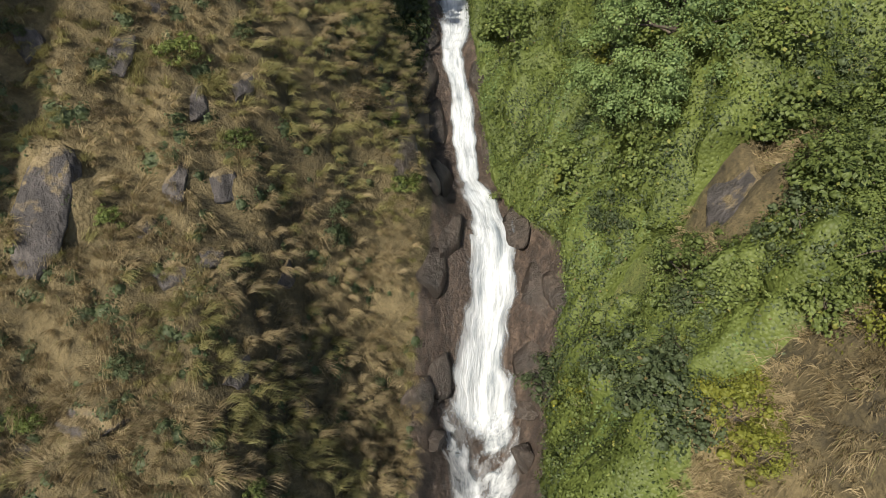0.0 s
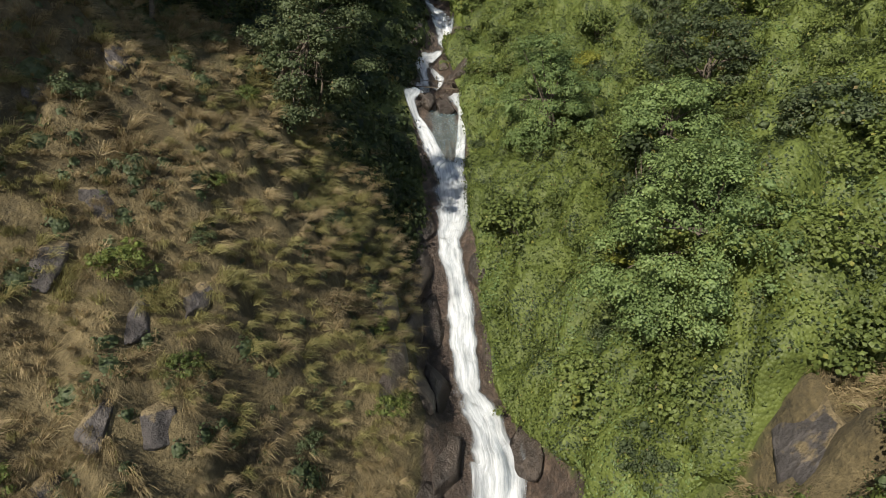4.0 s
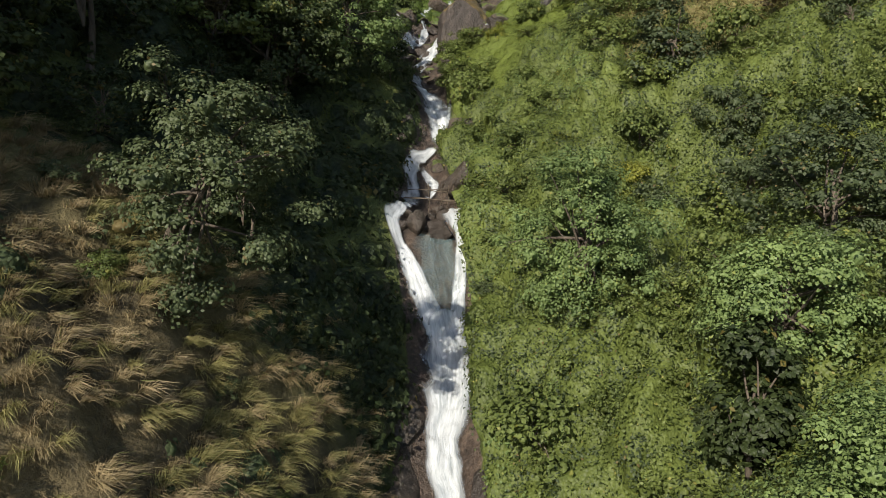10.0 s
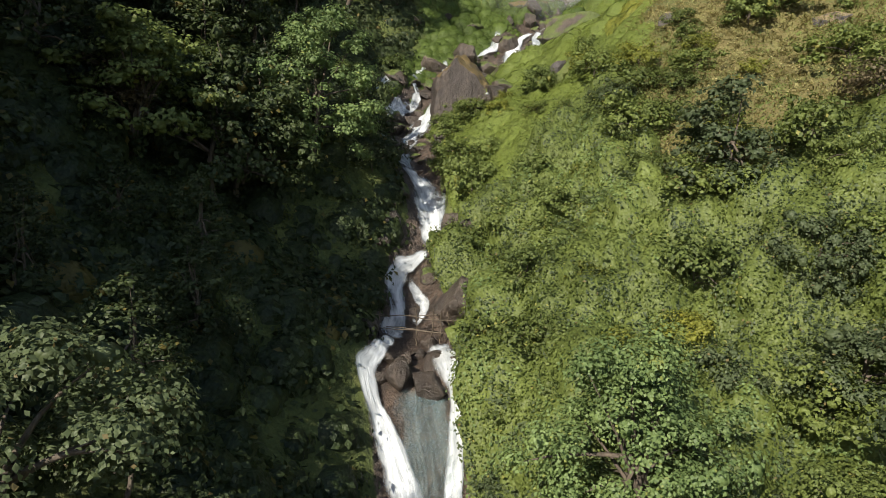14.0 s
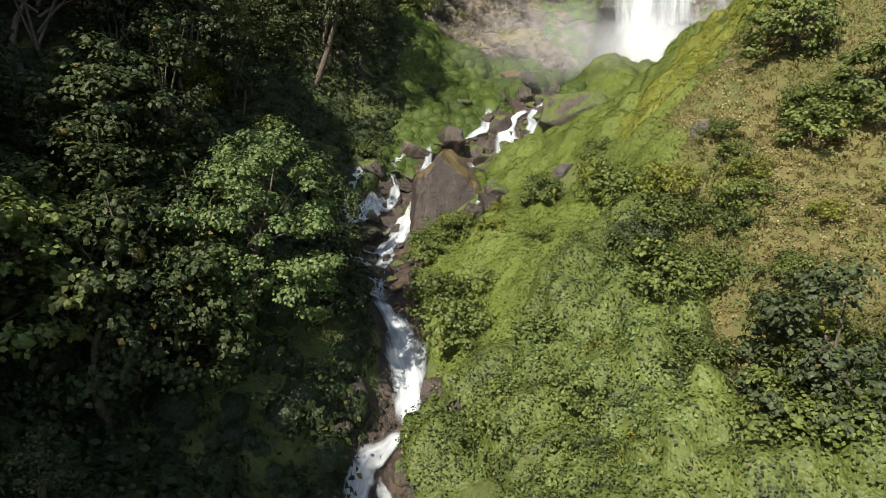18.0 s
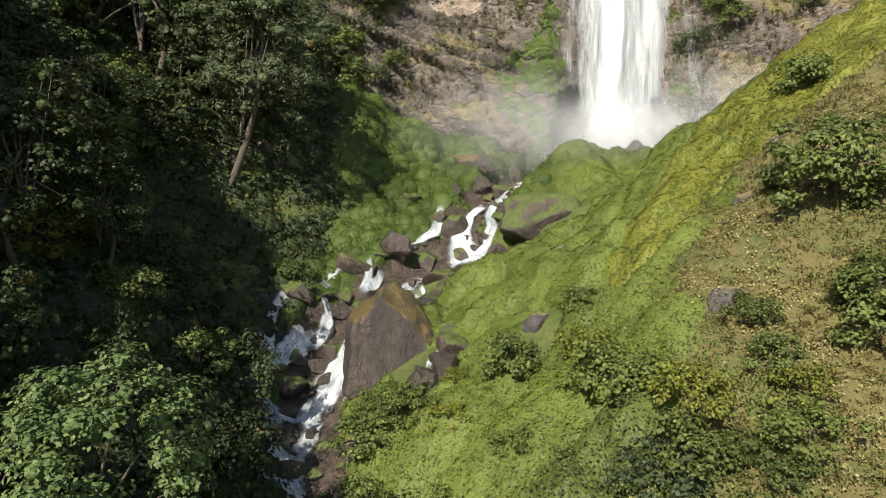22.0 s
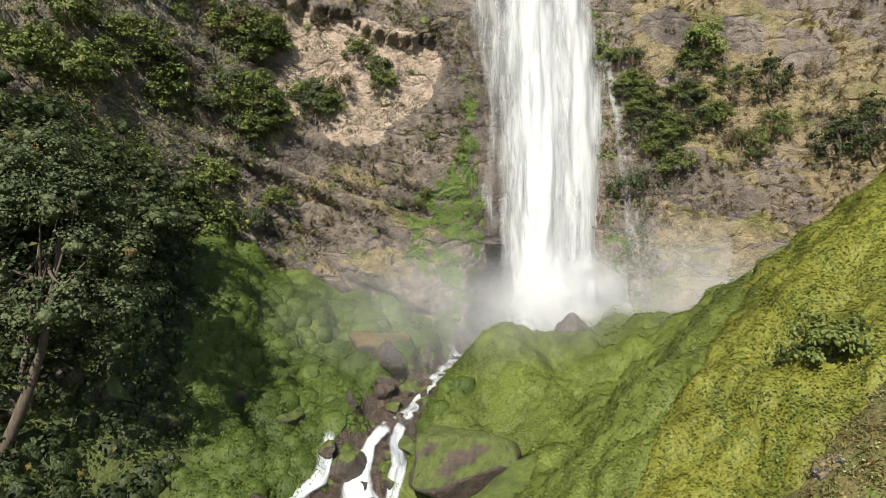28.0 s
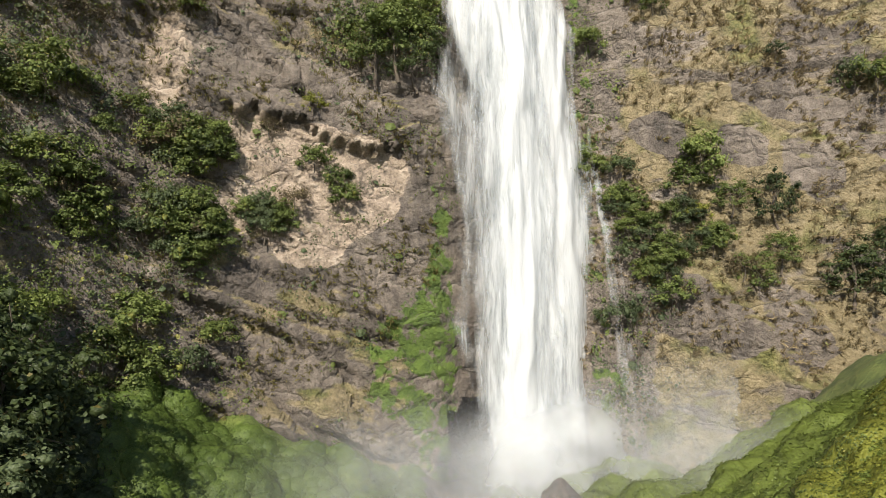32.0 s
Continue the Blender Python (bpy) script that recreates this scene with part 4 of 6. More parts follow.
# ---- rocks ----
def rock_mesh(name, seed, material, rx, ry, rz, chips=16, sub=3, fine=0.07, planes=()):
    """A broken boulder: a ball cut by planes, then roughened."""
    bm = bmesh.new()
    bmesh.ops.create_icosphere(bm, subdivisions=sub, radius=1.0)
    v = np.array([x.co[:] for x in bm.verts])
    f = np.array([[x.index for x in p.verts] for p in bm.faces])
    bm.free()
    rng = np.random.default_rng(seed)
    cuts = [(unit(np.array(p[:3], float)), p[3]) for p in planes]
    cuts += [(unit(rng.normal(0, 1, 3) * np.array([1, 1, 0.8])), rng.uniform(0.42, 0.8)) for _ in range(chips)]
    for n, d in cuts:
        over = np.clip(v @ n - d, 0, None)
        v = v - over[:, None] * n * 0.98
    q = v * 2.3 + seed * 3.7
    v = v * (1 + fine * (fbm(q[:, 0] + q[:, 2] * 0.7, q[:, 1] - q[:, 2] * 0.5, seed + 200) - 0.5)[:, None] * 4
             + 0.16 * np.abs(fbm(q[:, 0] * 1.3 - q[:, 2], q[:, 1] * 1.3 + q[:, 2] * 0.6, seed + 230, 3) - 0.5)[:, None] - 0.03)
    v = v / np.abs(v).max(0)
    return mesh_np(name, v * np.array([rx, ry, rz]), f, material, True)


def slope_pose(x, y, sink, turn=0.0, tilt=True, z=None):
    """Standing on the ground, tipped with the slope."""
    n = Vector(normal(np.array(x), np.array(y), 1.8)) if tilt else Vector((0, 0, 1))
    p = Vector((x, y, (float(height(x, y)) if z is None else z) - sink))
    return Matrix.Translation(p) @ Vector((0, 0, 1)).rotation_difference(n).to_matrix().to_4x4() @ Matrix.Rotation(turn, 4, "Z")


def boulder(x, y, r, seed, material=None, label="", name="boulder", sink=0.3, tilt=False, z=None, sub=3, turn=0.0, chips=11, planes=()):
    me = rock_mesh(name, seed, material or M_ROCK, *r, chips=chips, sub=sub, planes=planes)
    ob = part(name, me, None, label or "rounded dark brown boulder at the edge of the stream", slope_pose(x, y, sink * r[2] - 0.35 * r[2], turn, tilt, z))
    return tagged(ob, "", "boulder", "stream boulders")


boulder(3.0, 84.0, (3.1, 2.5, 4.4), 3, M_RUSTROCK, "huge brown boulder capped with dry rusty turf", z=11.3, sub=5, sink=0.35, chips=16,
        planes=((-0.25, -0.9, 0.35, 0.7), (0.8, -0.45, 0.35, 0.72), (-0.9, -0.2, 0.25, 0.75), (0.6, -0.1, 0.75, 0.68), (-0.62, 0.0, 0.75, 0.7), (0.1, -0.75, 0.65, 0.78)))
boulder(13.7, 94.6, (3.3, 2.6, 2.5), 5, M_MOSSROCK, "big mossy boulder with wet dark flank", sub=5, sink=0.2, chips=20)
boulder(2.4, 62.9, (1.8, 1.4, 1.3), 6, M_ROCK, "broad brown slab of rock beside the log bridge", sub=4, sink=0.2)
boulder(25.2, 105.4, (2.4, 1.6, 1.7), 7, M_ROCK, "dark wet boulder at the foot of the waterfall", z=25.0, sub=4, chips=16, planes=((-0.7, -0.3, 0.65, 0.5), (0.6, -0.4, 0.7, 0.55), (0.1, -0.9, 0.4, 0.6)))
boulder(10.8, 107.6, (2.6, 1.9, 1.3), 8, M_RUSTROCK, "reddish brown rock beside the upper rapids", sink=0.3, sub=4, chips=16)
boulder(-3.4, 90.6, (1.3, 1.2, 1.2), 9, M_MOSSROCK, "mossy round boulder between two threads of water")
STREAM_ROCKS = ((-3.1, 85.8, 1.15), (-2.5, 81.5, 0.6), (-2.5, 79.7, 0.5), (-2.5, 80.6, 0.45), (-1.0, 78.4, 0.5), (-2.7, 83.9, 0.5), (7.9, 98.0, 1.15), (3.2, 95.0, 1.2), (6.4, 92.3, 1.25),
                (4.3, 79.2, 0.9), (0.2, 93.9, 1.25), (2.6, 92.4, 1.0), (9.9, 96.9, 0.65), (10.4, 94.6, 1.0), (5.2, 95.4, 0.9), (8.2, 101.0, 0.8), (11.7, 98.6, 1.0), (-0.4, 91.2, 0.7),
                (-0.9, 88.6, 0.6), (1.6, 87.6, 0.9), (-5.4, 87.8, 0.8), (-5.2, 84.2, 0.9), (-2.0, 57.1, 0.5), (-1.1, 57.5, 0.75), (-0.8, 59.2, 0.7), (0.7, 58.6, 0.7), (0.5, 57.0, 0.8),
                (-0.5, 64.0, 0.5), (-2.7, 60.8, 0.7), (-0.2, 60.3, 0.5), (0.4, 61.5, 0.45), (1.7, 69.2, 0.8), (3.2, 67.4, 1.1), (1.5, 72.8, 0.6), (-1.6, 71.6, 0.7), (-2.0, 68.6, 0.8), (0.2, 66.8, 0.7),
                (14.9, 103.2, 0.8), (12.2, 103.6, 0.7), (16.6, 104.6, 0.8), (11.0, 102.0, 0.6), (18.6, 106.2, 0.7), (5.0, 27.4, 0.8), (4.7, 25.4, 0.8), (-0.6, 26.0, 0.7))
STREAM_ROCKS += ((5.2, 79.6, 0.9), (5.6, 81.4, 0.9), (3.7, 79.0, 0.7), (5.9, 83.4, 1.0), (4.9, 87.6, 1.2), (6.4, 89.4, 1.1), (2.0, 89.2, 0.9), (3.4, 90.8, 0.8))
rng_s = np.random.default_rng(97)
extra = []
while len(extra) < 46:
    y = rng_s.uniform(85, 107)
    x = float(bed(y)[0]) + rng_s.normal(0, 1.9)
    r = float(np.clip(rng_s.lognormal(-0.5, 0.45), 0.25, 1.5))
    if math.hypot(x - 2.7, y - 83.6) > 3.2 and all(math.hypot(x - a, y - b) > 0.75 * (r + c) for a, b, c in extra + list(STREAM_ROCKS)):
        extra.append((x, y, r))
while len(extra) < 66:
    y = rng_s.uniform(76, 90)
    x = float(np.interp(y, (76, 79, 82, 84, 87, 90), (-2.2, -2.5, -2.6, -3.0, -3.4, -3.0))) + rng_s.choice([-1, 1]) * rng_s.uniform(1.3, 2.4)
    r = float(np.clip(rng_s.lognormal(-1.0, 0.4), 0.2, 0.7))
    if math.hypot(x - 2.7, y - 83.6) > 3.2 and all(math.hypot(x - a, y - b) > 0.7 * (r + c) for a, b, c in extra + list(STREAM_ROCKS)):
        extra.append((x, y, r))
while len(extra) < 94:
    y = rng_s.uniform(56, 82)
    x = float(bed(y)[0]) + rng_s.choice([-1, 1]) * rng_s.uniform(0.5, 2.4)
    r = float(np.clip(rng_s.lognormal(-1.0, 0.35), 0.2, 0.7))
    if all(math.hypot(x - a, y - b) > 0.75 * (r + c) for a, b, c in extra + list(STREAM_ROCKS)):
        extra.append((x, y, r))
for k, (x, y, r) in enumerate(STREAM_ROCKS + tuple(extra)):
    wet = y < 65 or y > 100
    boulder(x, y, (r * (0.9 + 0.3 * (k % 3)), r, r * (0.75 + 0.15 * (k % 4))), 20 + k, M_ROCK if (wet and y < 65) or k % 2 else M_MOSSROCK,
            "wet dark brown boulder in white water" if r < 0.75 else "brown boulder with worn edges beside the stream", turn=k * 1.3, sub=3 if r < 0.7 else 4, chips=15)
for k, (x, y, rx, ry, rz) in enumerate(((12.4, 24.5, 1.5, 2.9, 0.5), (-15.3, 22.8, 1.0, 3.1, 0.6), (-9.6, 26.0, 0.7, 0.9, 0.6), (-10.8, 22.4, 0.8, 0.8, 0.6), (-15.5, 16.5, 1.2, 2.2, 0.7), (-10.6, 27.5, 0.5, 1.0, 0.5),
                                       (-12.5, 29.5, 0.9, 0.7, 0.5), (-14.9, 31, 0.8, 0.7, 0.6), (-16.4, 26.2, 0.8, 0.9, 0.5), (-8.4, 20.4, 0.6, 0.8, 0.5), (-6.0, 18.6, 0.7, 0.6, 0.5), (-11.2, 25.0, 0.5, 1.2, 0.7), (-12.2, 23.4, 0.45, 1.0, 0.6), (-9.8, 23.2, 0.5, 0.8, 0.6), (-13.4, 27.4, 0.5, 0.9, 0.6), (-13.0, 17.6, 1.3, 0.7, 0.7), (-8.9, 29.0, 0.5, 0.9, 0.5), (-7.4, 25.6, 0.5, 0.8, 0.5), (-12.9, 33.4, 0.6, 0.8, 0.5), (-6.6, 22.4, 0.5, 0.7, 0.5), (22.5, 66.5, 1.0, 0.8, 0.5),
                                       (7.2, 24.0, 0.7, 1.4, 0.8), (15.5, 72.5, 0.8, 0.5, 0.35), (21.6, 78.7, 0.55, 0.45, 0.4), (18.4, 76.4, 0.6, 0.45, 0.4), (16.7, 79.0, 0.35, 0.3, 0.3), (9.8, 79.8, 0.7, 0.5, 0.9),
                                       (12.6, 84.8, 0.5, 0.4, 0.4), (-7.0, 97.4, 1.3, 0.9, 1.2), (-4.6, 98.2, 1.2, 0.9, 1.1), (-8.6, 95.6, 1.2, 1.0, 1.3), (-2.0, 99.4, 1.0, 0.8, 1.0), (1.6, 101.6, 0.8, 0.7, 1.1))):
    if y < 90:
        ob = part("rock_outcrop", rock_mesh("rock_outcrop", 90 + k, M_SLAB, rx * 1.15, ry * 1.15, rz * 0.9, 11 if k < 2 else 16, 4, 0.12, ((0.1, 0.05, 1, 0.45), (-0.4, -0.3, 1, 0.55), (0.9, 0.3, 0.2, 0.6), (-0.9, 0.2, 0.1, 0.62))), None, "bare grey rock outcrop in the grassy slope", slope_pose(x, y, 0.05 if k < 2 or x > 0 else 0.22, -0.33 if k == 0 else 0.0))
        tagged(ob, "", "rock", "rock outcrops")
    else:
        tagged(boulder(x, y, (rx, ry, rz), 90 + k, M_MOSSROCK, "dark jointed outcrop under hanging herbs", "rock_outcrop", 0.3, True), "", "rock", "rock outcrops")

# bare plates of bedrock along the lower fall
for k, (x, y, rx, ry) in enumerate(((-0.9, 47.0, 0.8, 1.6), (-1.2, 43.6, 0.9, 1.9), (-0.3, 41.0, 0.8, 1.6), (-1.4, 39.4, 0.9, 1.7), (0.0, 37.2, 0.9, 1.5), (-1.0, 35.2, 1.0, 1.6), (0.4, 33.0, 0.9, 1.5), (-0.8, 31.0, 0.9, 1.4),
                                   (0.0, 28.6, 0.9, 1.3), (5.4, 31.6, 1.2, 1.7), (5.2, 28.6, 1.1, 1.4), (6.6, 29.6, 1.0, 1.5), (4.4, 34.4, 0.8, 1.2), (2.9, 39.6, 0.6, 1.4), (2.6, 43.2, 0.6, 1.5), (2.9, 48.2, 0.6, 1.3),
                                   (-2.6, 37.0, 0.8, 1.3), (-2.2, 33.6, 0.8, 1.4), (6.2, 26.4, 0.9, 1.1), (-1.4, 26.6, 0.9, 1.2))):
    ob = part("bedrock_plate", rock_mesh("bedrock_plate", 140 + k, M_ROCK, rx * 1.25, ry * 1.3, 0.5, 9, 3, 0.05), None, "dark wet plate of bedrock beside the falling water", slope_pose(x, y, 0.05, 0.2 * (k % 3 - 1)))
    tagged(ob, "", "rock", "bedrock plates")

# ---- plants ----
def crown_mesh(name, seed, radii, clumps, per, size, material, clump_r=0.75, open_below=0.35, ragged=0.25, flat=0.6, core=0.66):
    """Leaves over flattened clumps that lie on an uneven dome."""
    rng = np.random.default_rng(seed)
    d = unit(rng.normal(0, 1, (clumps, 3)))
    d[:, 2] = np.where(d[:, 2] < -open_below, -d[:, 2], d[:, 2])
    bump = 1 + ragged * (rng.random(clumps) - 0.6) * 2
    lobes = fbm(d[:, 0] * 1.6 + seed, d[:, 1] * 1.6 + d[:, 2] * 1.3, seed + 300, 2)
    rad = bump * (0.62 + 0.55 * lobes) * (0.72 + 0.28 * rng.random(clumps) ** 0.4)
    c = d * rad[:, None] * np.array(radii) * 1.18
    o = unit(d + np.array([0, 0, 0.35]))
    cr = clump_r * rng.uniform(0.6, 1.35, clumps)
    idx = np.repeat(np.arange(clumps), per)
    ball = unit(rng.normal(0, 1, (len(idx), 3)))
    ball[:, 2] = np.where(ball[:, 2] < -0.4, -ball[:, 2], ball[:, 2])
    off = ball * (0.62 + 0.55 * rng.random(len(idx)))[:, None]
    off[:, 2] *= flat
    off += 0.25 * o[idx]
    v, f = leaves(c[idx] + off * cr[idx][:, None], unit(o[idx] * 0.5 + ball), size * 1.3, rng, spread=0.75)
    bv, bf = ball_core()
    k = len(bv)
    jit = 1 + 0.7 * (rng.random((clumps, k, 1)) - 0.5)
    inner = c[:, None] + (bv[None] * jit * np.array([core, core, core * flat]) + 0.25 * o[:, None]) * cr[:, None, None]
    cf = (bf[None] + (np.arange(clumps) * k)[:, None, None]).reshape(-1, 4)
    v, f = join_arrays([(v, f), (inner.reshape(-1, 3), cf)])
    return mesh_np(name, v, f, material), c


def limbs_mesh(name, seed, top, ends, trunk_r, bend=0.4, split=False):
    """A tapered trunk with limbs out to some of the clumps."""
    rng = np.random.default_rng(seed)
    t = np.linspace(0, 1, 7)[:, None]
    top = np.array(top, float)
    base = np.array([0, 0, -0.6])
    trunk = base + (top - base) * t + np.sin(t * np.pi) * rng.normal(0, bend, 3) * np.array([1, 1, 0.1])
    pieces = [tube(trunk, np.linspace(trunk_r, trunk_r * 0.3, 7), 7)]
    for e in ends:
        k = rng.uniform(0.35, 0.95)
        a = base + (top - base) * k
        m = a * 0.5 + e * 0.5 + np.array([0, 0, 0.3]) + rng.normal(0, 0.2, 3)
        s = np.linspace(0, 1, 5)[:, None]
        pts = a * (1 - s) ** 2 + 2 * m * s * (1 - s) + e * s ** 2
        pieces.append(tube(pts, np.linspace(trunk_r * 0.38, 0.015, 5), 5))
    if split:
        return [mesh_np(name if k == 0 else "limb", v, f, M_BARK) for k, (v, f) in enumerate(pieces)]
    v, f = join_arrays(pieces)
    return mesh_np(name, v, f, M_BARK)


def tree(x, y, label, seed, crown_z, radii, clumps, per, size, material, shift=(0, 0), trunk_r=0.2, group="hillside trees", clump_r=0.75, limbs=14, z=None, name="tree", low=0.35, flat=0.6):
    """crown_z: height of the crown's middle above the foot; shift: how far the crown leans out."""
    foot = float(height(x, y)) if z is None else z
    ob = tagged(new(name), label, name, group)
    ob.location = (x, y, foot)
    me, ends = crown_mesh("crown", seed, radii, clumps, per, size, material, clump_r, low, 0.25, flat, 0.2 if material is M_BROWNLEAF else 0.36)
    mid = np.array([shift[0], shift[1], crown_z])
    part("crown", me, ob, "", Matrix.Translation(Vector(mid)))
    rng = np.random.default_rng(seed + 1)
    pick = rng.choice(len(ends), limbs, replace=False)
    made = limbs_mesh("trunk", seed, mid + np.array([0, 0, radii[2] * 0.35]), ends[pick] + mid, trunk_r, split=z is None)
    if z is None:
        stem = part("trunk", made[0], ob)
        for me in made[1:]:
            part("limb", me, stem)
    else:
        part("trunk", made, ob)
    return ob


def shrub(seed, label, r, clumps, per, size, material, tall=0.8):
    """A bush with several stems, at the origin; copied about later."""
    ob = tagged(new("shrub"), label, "shrub", "shrubs on the slopes")
    me, ends = crown_mesh("foliage", seed, (r, r, r * tall), clumps, per, size, material, r * 0.33, 0.3, 0.35, 0.8, 0.2 if material is M_BROWNLEAF else 0.36)
    part("foliage", me, ob, "", Matrix.Translation((0, 0, r * 0.45)))
    part("stem", limbs_mesh("stem", seed, (0, 0, r * 0.8), ends[:4] + np.array([0, 0, r * 0.45]), 0.05, 0.1), ob)
    return ob


# trees that stand out
tree(-8.6, 40.6, "olive-green leafy tree leaning out over the gorge, hung with creepers", 401, 1.6, (2.4, 2.2, 3.4), 84, 150, 0.1, M_OLIVELEAF, (2.3, -0.8), 0.22, clump_r=0.72, low=0.9, flat=0.7)
tree(-6.6, 67.4, "tall pale-leaved tree with open layered boughs", 402, 2.4, (3.0, 2.7, 4.0), 120, 100, 0.13, M_BIGLEAF, (0.9, -1.3), 0.2, clump_r=0.62, low=0.7, flat=0.75)
tree(11.9, 33.6, "broad dense tree with large pale green leaves", 403, 0.6, (3.5, 3.4, 3.5), 200, 230, 0.088, M_BIGLEAF, (-0.8, -1.6), 0.3, clump_r=0.7, limbs=9, low=0.8, flat=0.8)
tree(7.4, 48.4, "round tree with large pale green leaves beside the fall", 404, 2.6, (2.5, 2.3, 3.2), 130, 190, 0.092, M_BIGLEAF, (-0.8, -1.0), 0.24, clump_r=0.62, low=0.8, flat=0.8)
tree(12.6, 41.4, "broad tree with large pale green leaves on the bank", 414, 1.4, (2.4, 2.2, 2.2), 90, 150, 0.1, M_BIGLEAF, (-0.6, -0.8), 0.22, clump_r=0.72, low=0.8, flat=0.6)
tree(14.0, 58.6, "dark olive round tree on the open slope", 405, 1.7, (2.1, 2.0, 2.3), 60, 64, 0.15, M_OLIVELEAF, (-0.3, -0.3), 0.18, clump_r=0.7, low=0.9)
tree(-8.4, 94.4, "dark broad tree above the mossy rock wall", 406, 8.2, (3.7, 3.5, 5.2), 170, 80, 0.13, M_OLIVELEAF, (2.6, -1.2), 0.3, clump_r=0.95, low=0.8)
tree(20.4, 73.2, "bushy green tree on the brown slope", 407, 1.3, (2.1, 1.9, 1.7), 50, 56, 0.17, M_LEAF, (0, 0), 0.14, clump_r=0.65, low=0.9)
tree(22.6, 68.0, "dense green tree at the edge of the open slope", 415, 1.5, (2.3, 2.1, 2.0), 54, 56, 0.18, M_LEAF, (0, 0), 0.16, clump_r=0.7, low=0.9)
tree(15.4, 44.6, "dark grey-green tree with fine leaves", 408, 2.4, (2.8, 2.6, 2.6), 110, 90, 0.11, M_OLIVELEAF, (0, 0), 0.2, clump_r=0.65, low=0.9)
tree(10.5, 38.8, "slim dusky tree among paler crowns", 409, 2.6, (1.1, 1.1, 2.4), 50, 50, 0.18, M_DARKLEAF, (-0.4, -0.4), 0.14, clump_r=0.6, low=0.9)
tree(-13.2, 59.0, "shaded tree on the steep forest slope", 410, 2.6, (2.6, 2.4, 2.8), 70, 60, 0.18, M_LEAF, (1.2, -0.6), 0.2, low=0.6)
tree(-13.6, 67.5, "shaded tree with grey-green leaves on the steep slope", 411, 3.4, (2.6, 2.5, 2.6), 70, 60, 0.18, M_DARKLEAF, (1.2, -0.6), 0.2, low=0.6)
tree(-9.8, 63.4, "dark leafy tree low in the gorge", 412, 2.6, (2.6, 2.4, 2.8), 70, 60, 0.18, M_DARKLEAF, (1.2, -0.6), 0.2, low=0.6)

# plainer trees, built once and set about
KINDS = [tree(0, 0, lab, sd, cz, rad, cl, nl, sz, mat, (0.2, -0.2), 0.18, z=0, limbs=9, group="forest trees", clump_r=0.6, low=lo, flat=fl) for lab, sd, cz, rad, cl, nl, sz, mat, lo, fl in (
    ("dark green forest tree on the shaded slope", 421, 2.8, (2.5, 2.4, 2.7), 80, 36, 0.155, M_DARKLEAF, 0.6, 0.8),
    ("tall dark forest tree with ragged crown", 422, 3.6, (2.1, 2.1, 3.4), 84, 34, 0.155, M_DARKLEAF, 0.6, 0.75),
    ("green forest tree with uneven crown", 423, 2.6, (2.6, 2.4, 2.3), 84, 44, 0.14, M_LEAF, 0.6, 0.75),
    ("thin half-bare brown tree in the forest", 424, 3.6, (1.7, 1.7, 1.8), 34, 34, 0.17, M_BROWNLEAF, 0.5, 0.7),
    ("fresh green leafy tree on the sunny bank", 425, 1.4, (2.4, 2.3, 2.0), 84, 62, 0.1, M_LEAF, 0.9, 0.8),
    ("grey-green leafy tree on the sunny bank", 426, 1.2, (2.1, 2.0, 1.8), 78, 62, 0.1, M_OLIVELEAF, 0.9, 0.8),
    ("yellowing young tree on the sunny bank", 427, 0.9, (1.5, 1.5, 1.4), 60, 56, 0.095, M_YELLOWLEAF, 0.9, 0.8))]


def scatter(n, box, density, seed, gap=0.0):
    """Random places in a box of the plan, kept by a density, with a least distance apart."""
    rng = np.random.default_rng(seed)
    x, y = rng.uniform(box[0], box[1], n), rng.uniform(box[2], box[3], n)
    keep = rng.random(n) < density(x, y)
    keep &= (x < np.interp(y, (8, 30, 50, 70, 95), (10, 21, 26, 32, 46))) & (x > np.interp(y, (8, 30, 50, 70, 112), (-15, -22, -22, -22, -24)))
    x, y = x[keep], y[keep]
    if gap:
        px, py = [], []
        for a, b in zip(x, y):
            if not px or np.min((np.array(px) - a) ** 2 + (np.array(py) - b) ** 2) > gap * gap:
                px.append(a), py.append(b)
        x, y = np.array(px), np.array(py)
    return x, y


def off_bed(x, y):
    return x - bed(y)[0]


def in_front(x, y):
    return (y < cliff_y(x) - 1.0).astype(float)


def plant(kind, x, y, scale, turn, sink=0.1, z=None):
    zz = float(height(x, y)) - sink if z is None else z
    c = copy_thing(kind, Matrix.Translation((x, y, zz)) @ Matrix.Rotation(turn, 4, "Z"))
    c.scale = (scale, scale, scale * (0.88 + 0.24 * ((turn * 7.1) % 1.0)))
    return c


CLEARINGS = ((4.4, 80.4, 1.7), (2.5, 83.4, 2.3), (13.6, 92.6, 3.2), (2.2, 61.6, 2.4), (12.4, 24.2, 2.6), (-15.3, 22.8, 1.4), (9.8, 79.0, 1.2), (9.6, 26.0, 1.5), (-9.7, 25.4, 1.2), (9.0, 94.0, 2.4), (6.6, 91.6, 2.4), (4.6, 89.6, 2.0))


def clear(x, y):
    """Nought where rocks lie open, else one."""
    k = np.ones(np.shape(x))
    for cx, cy, r in CLEARINGS:
        k = k * (np.hypot(x - cx, y - cy) > r)
    return k


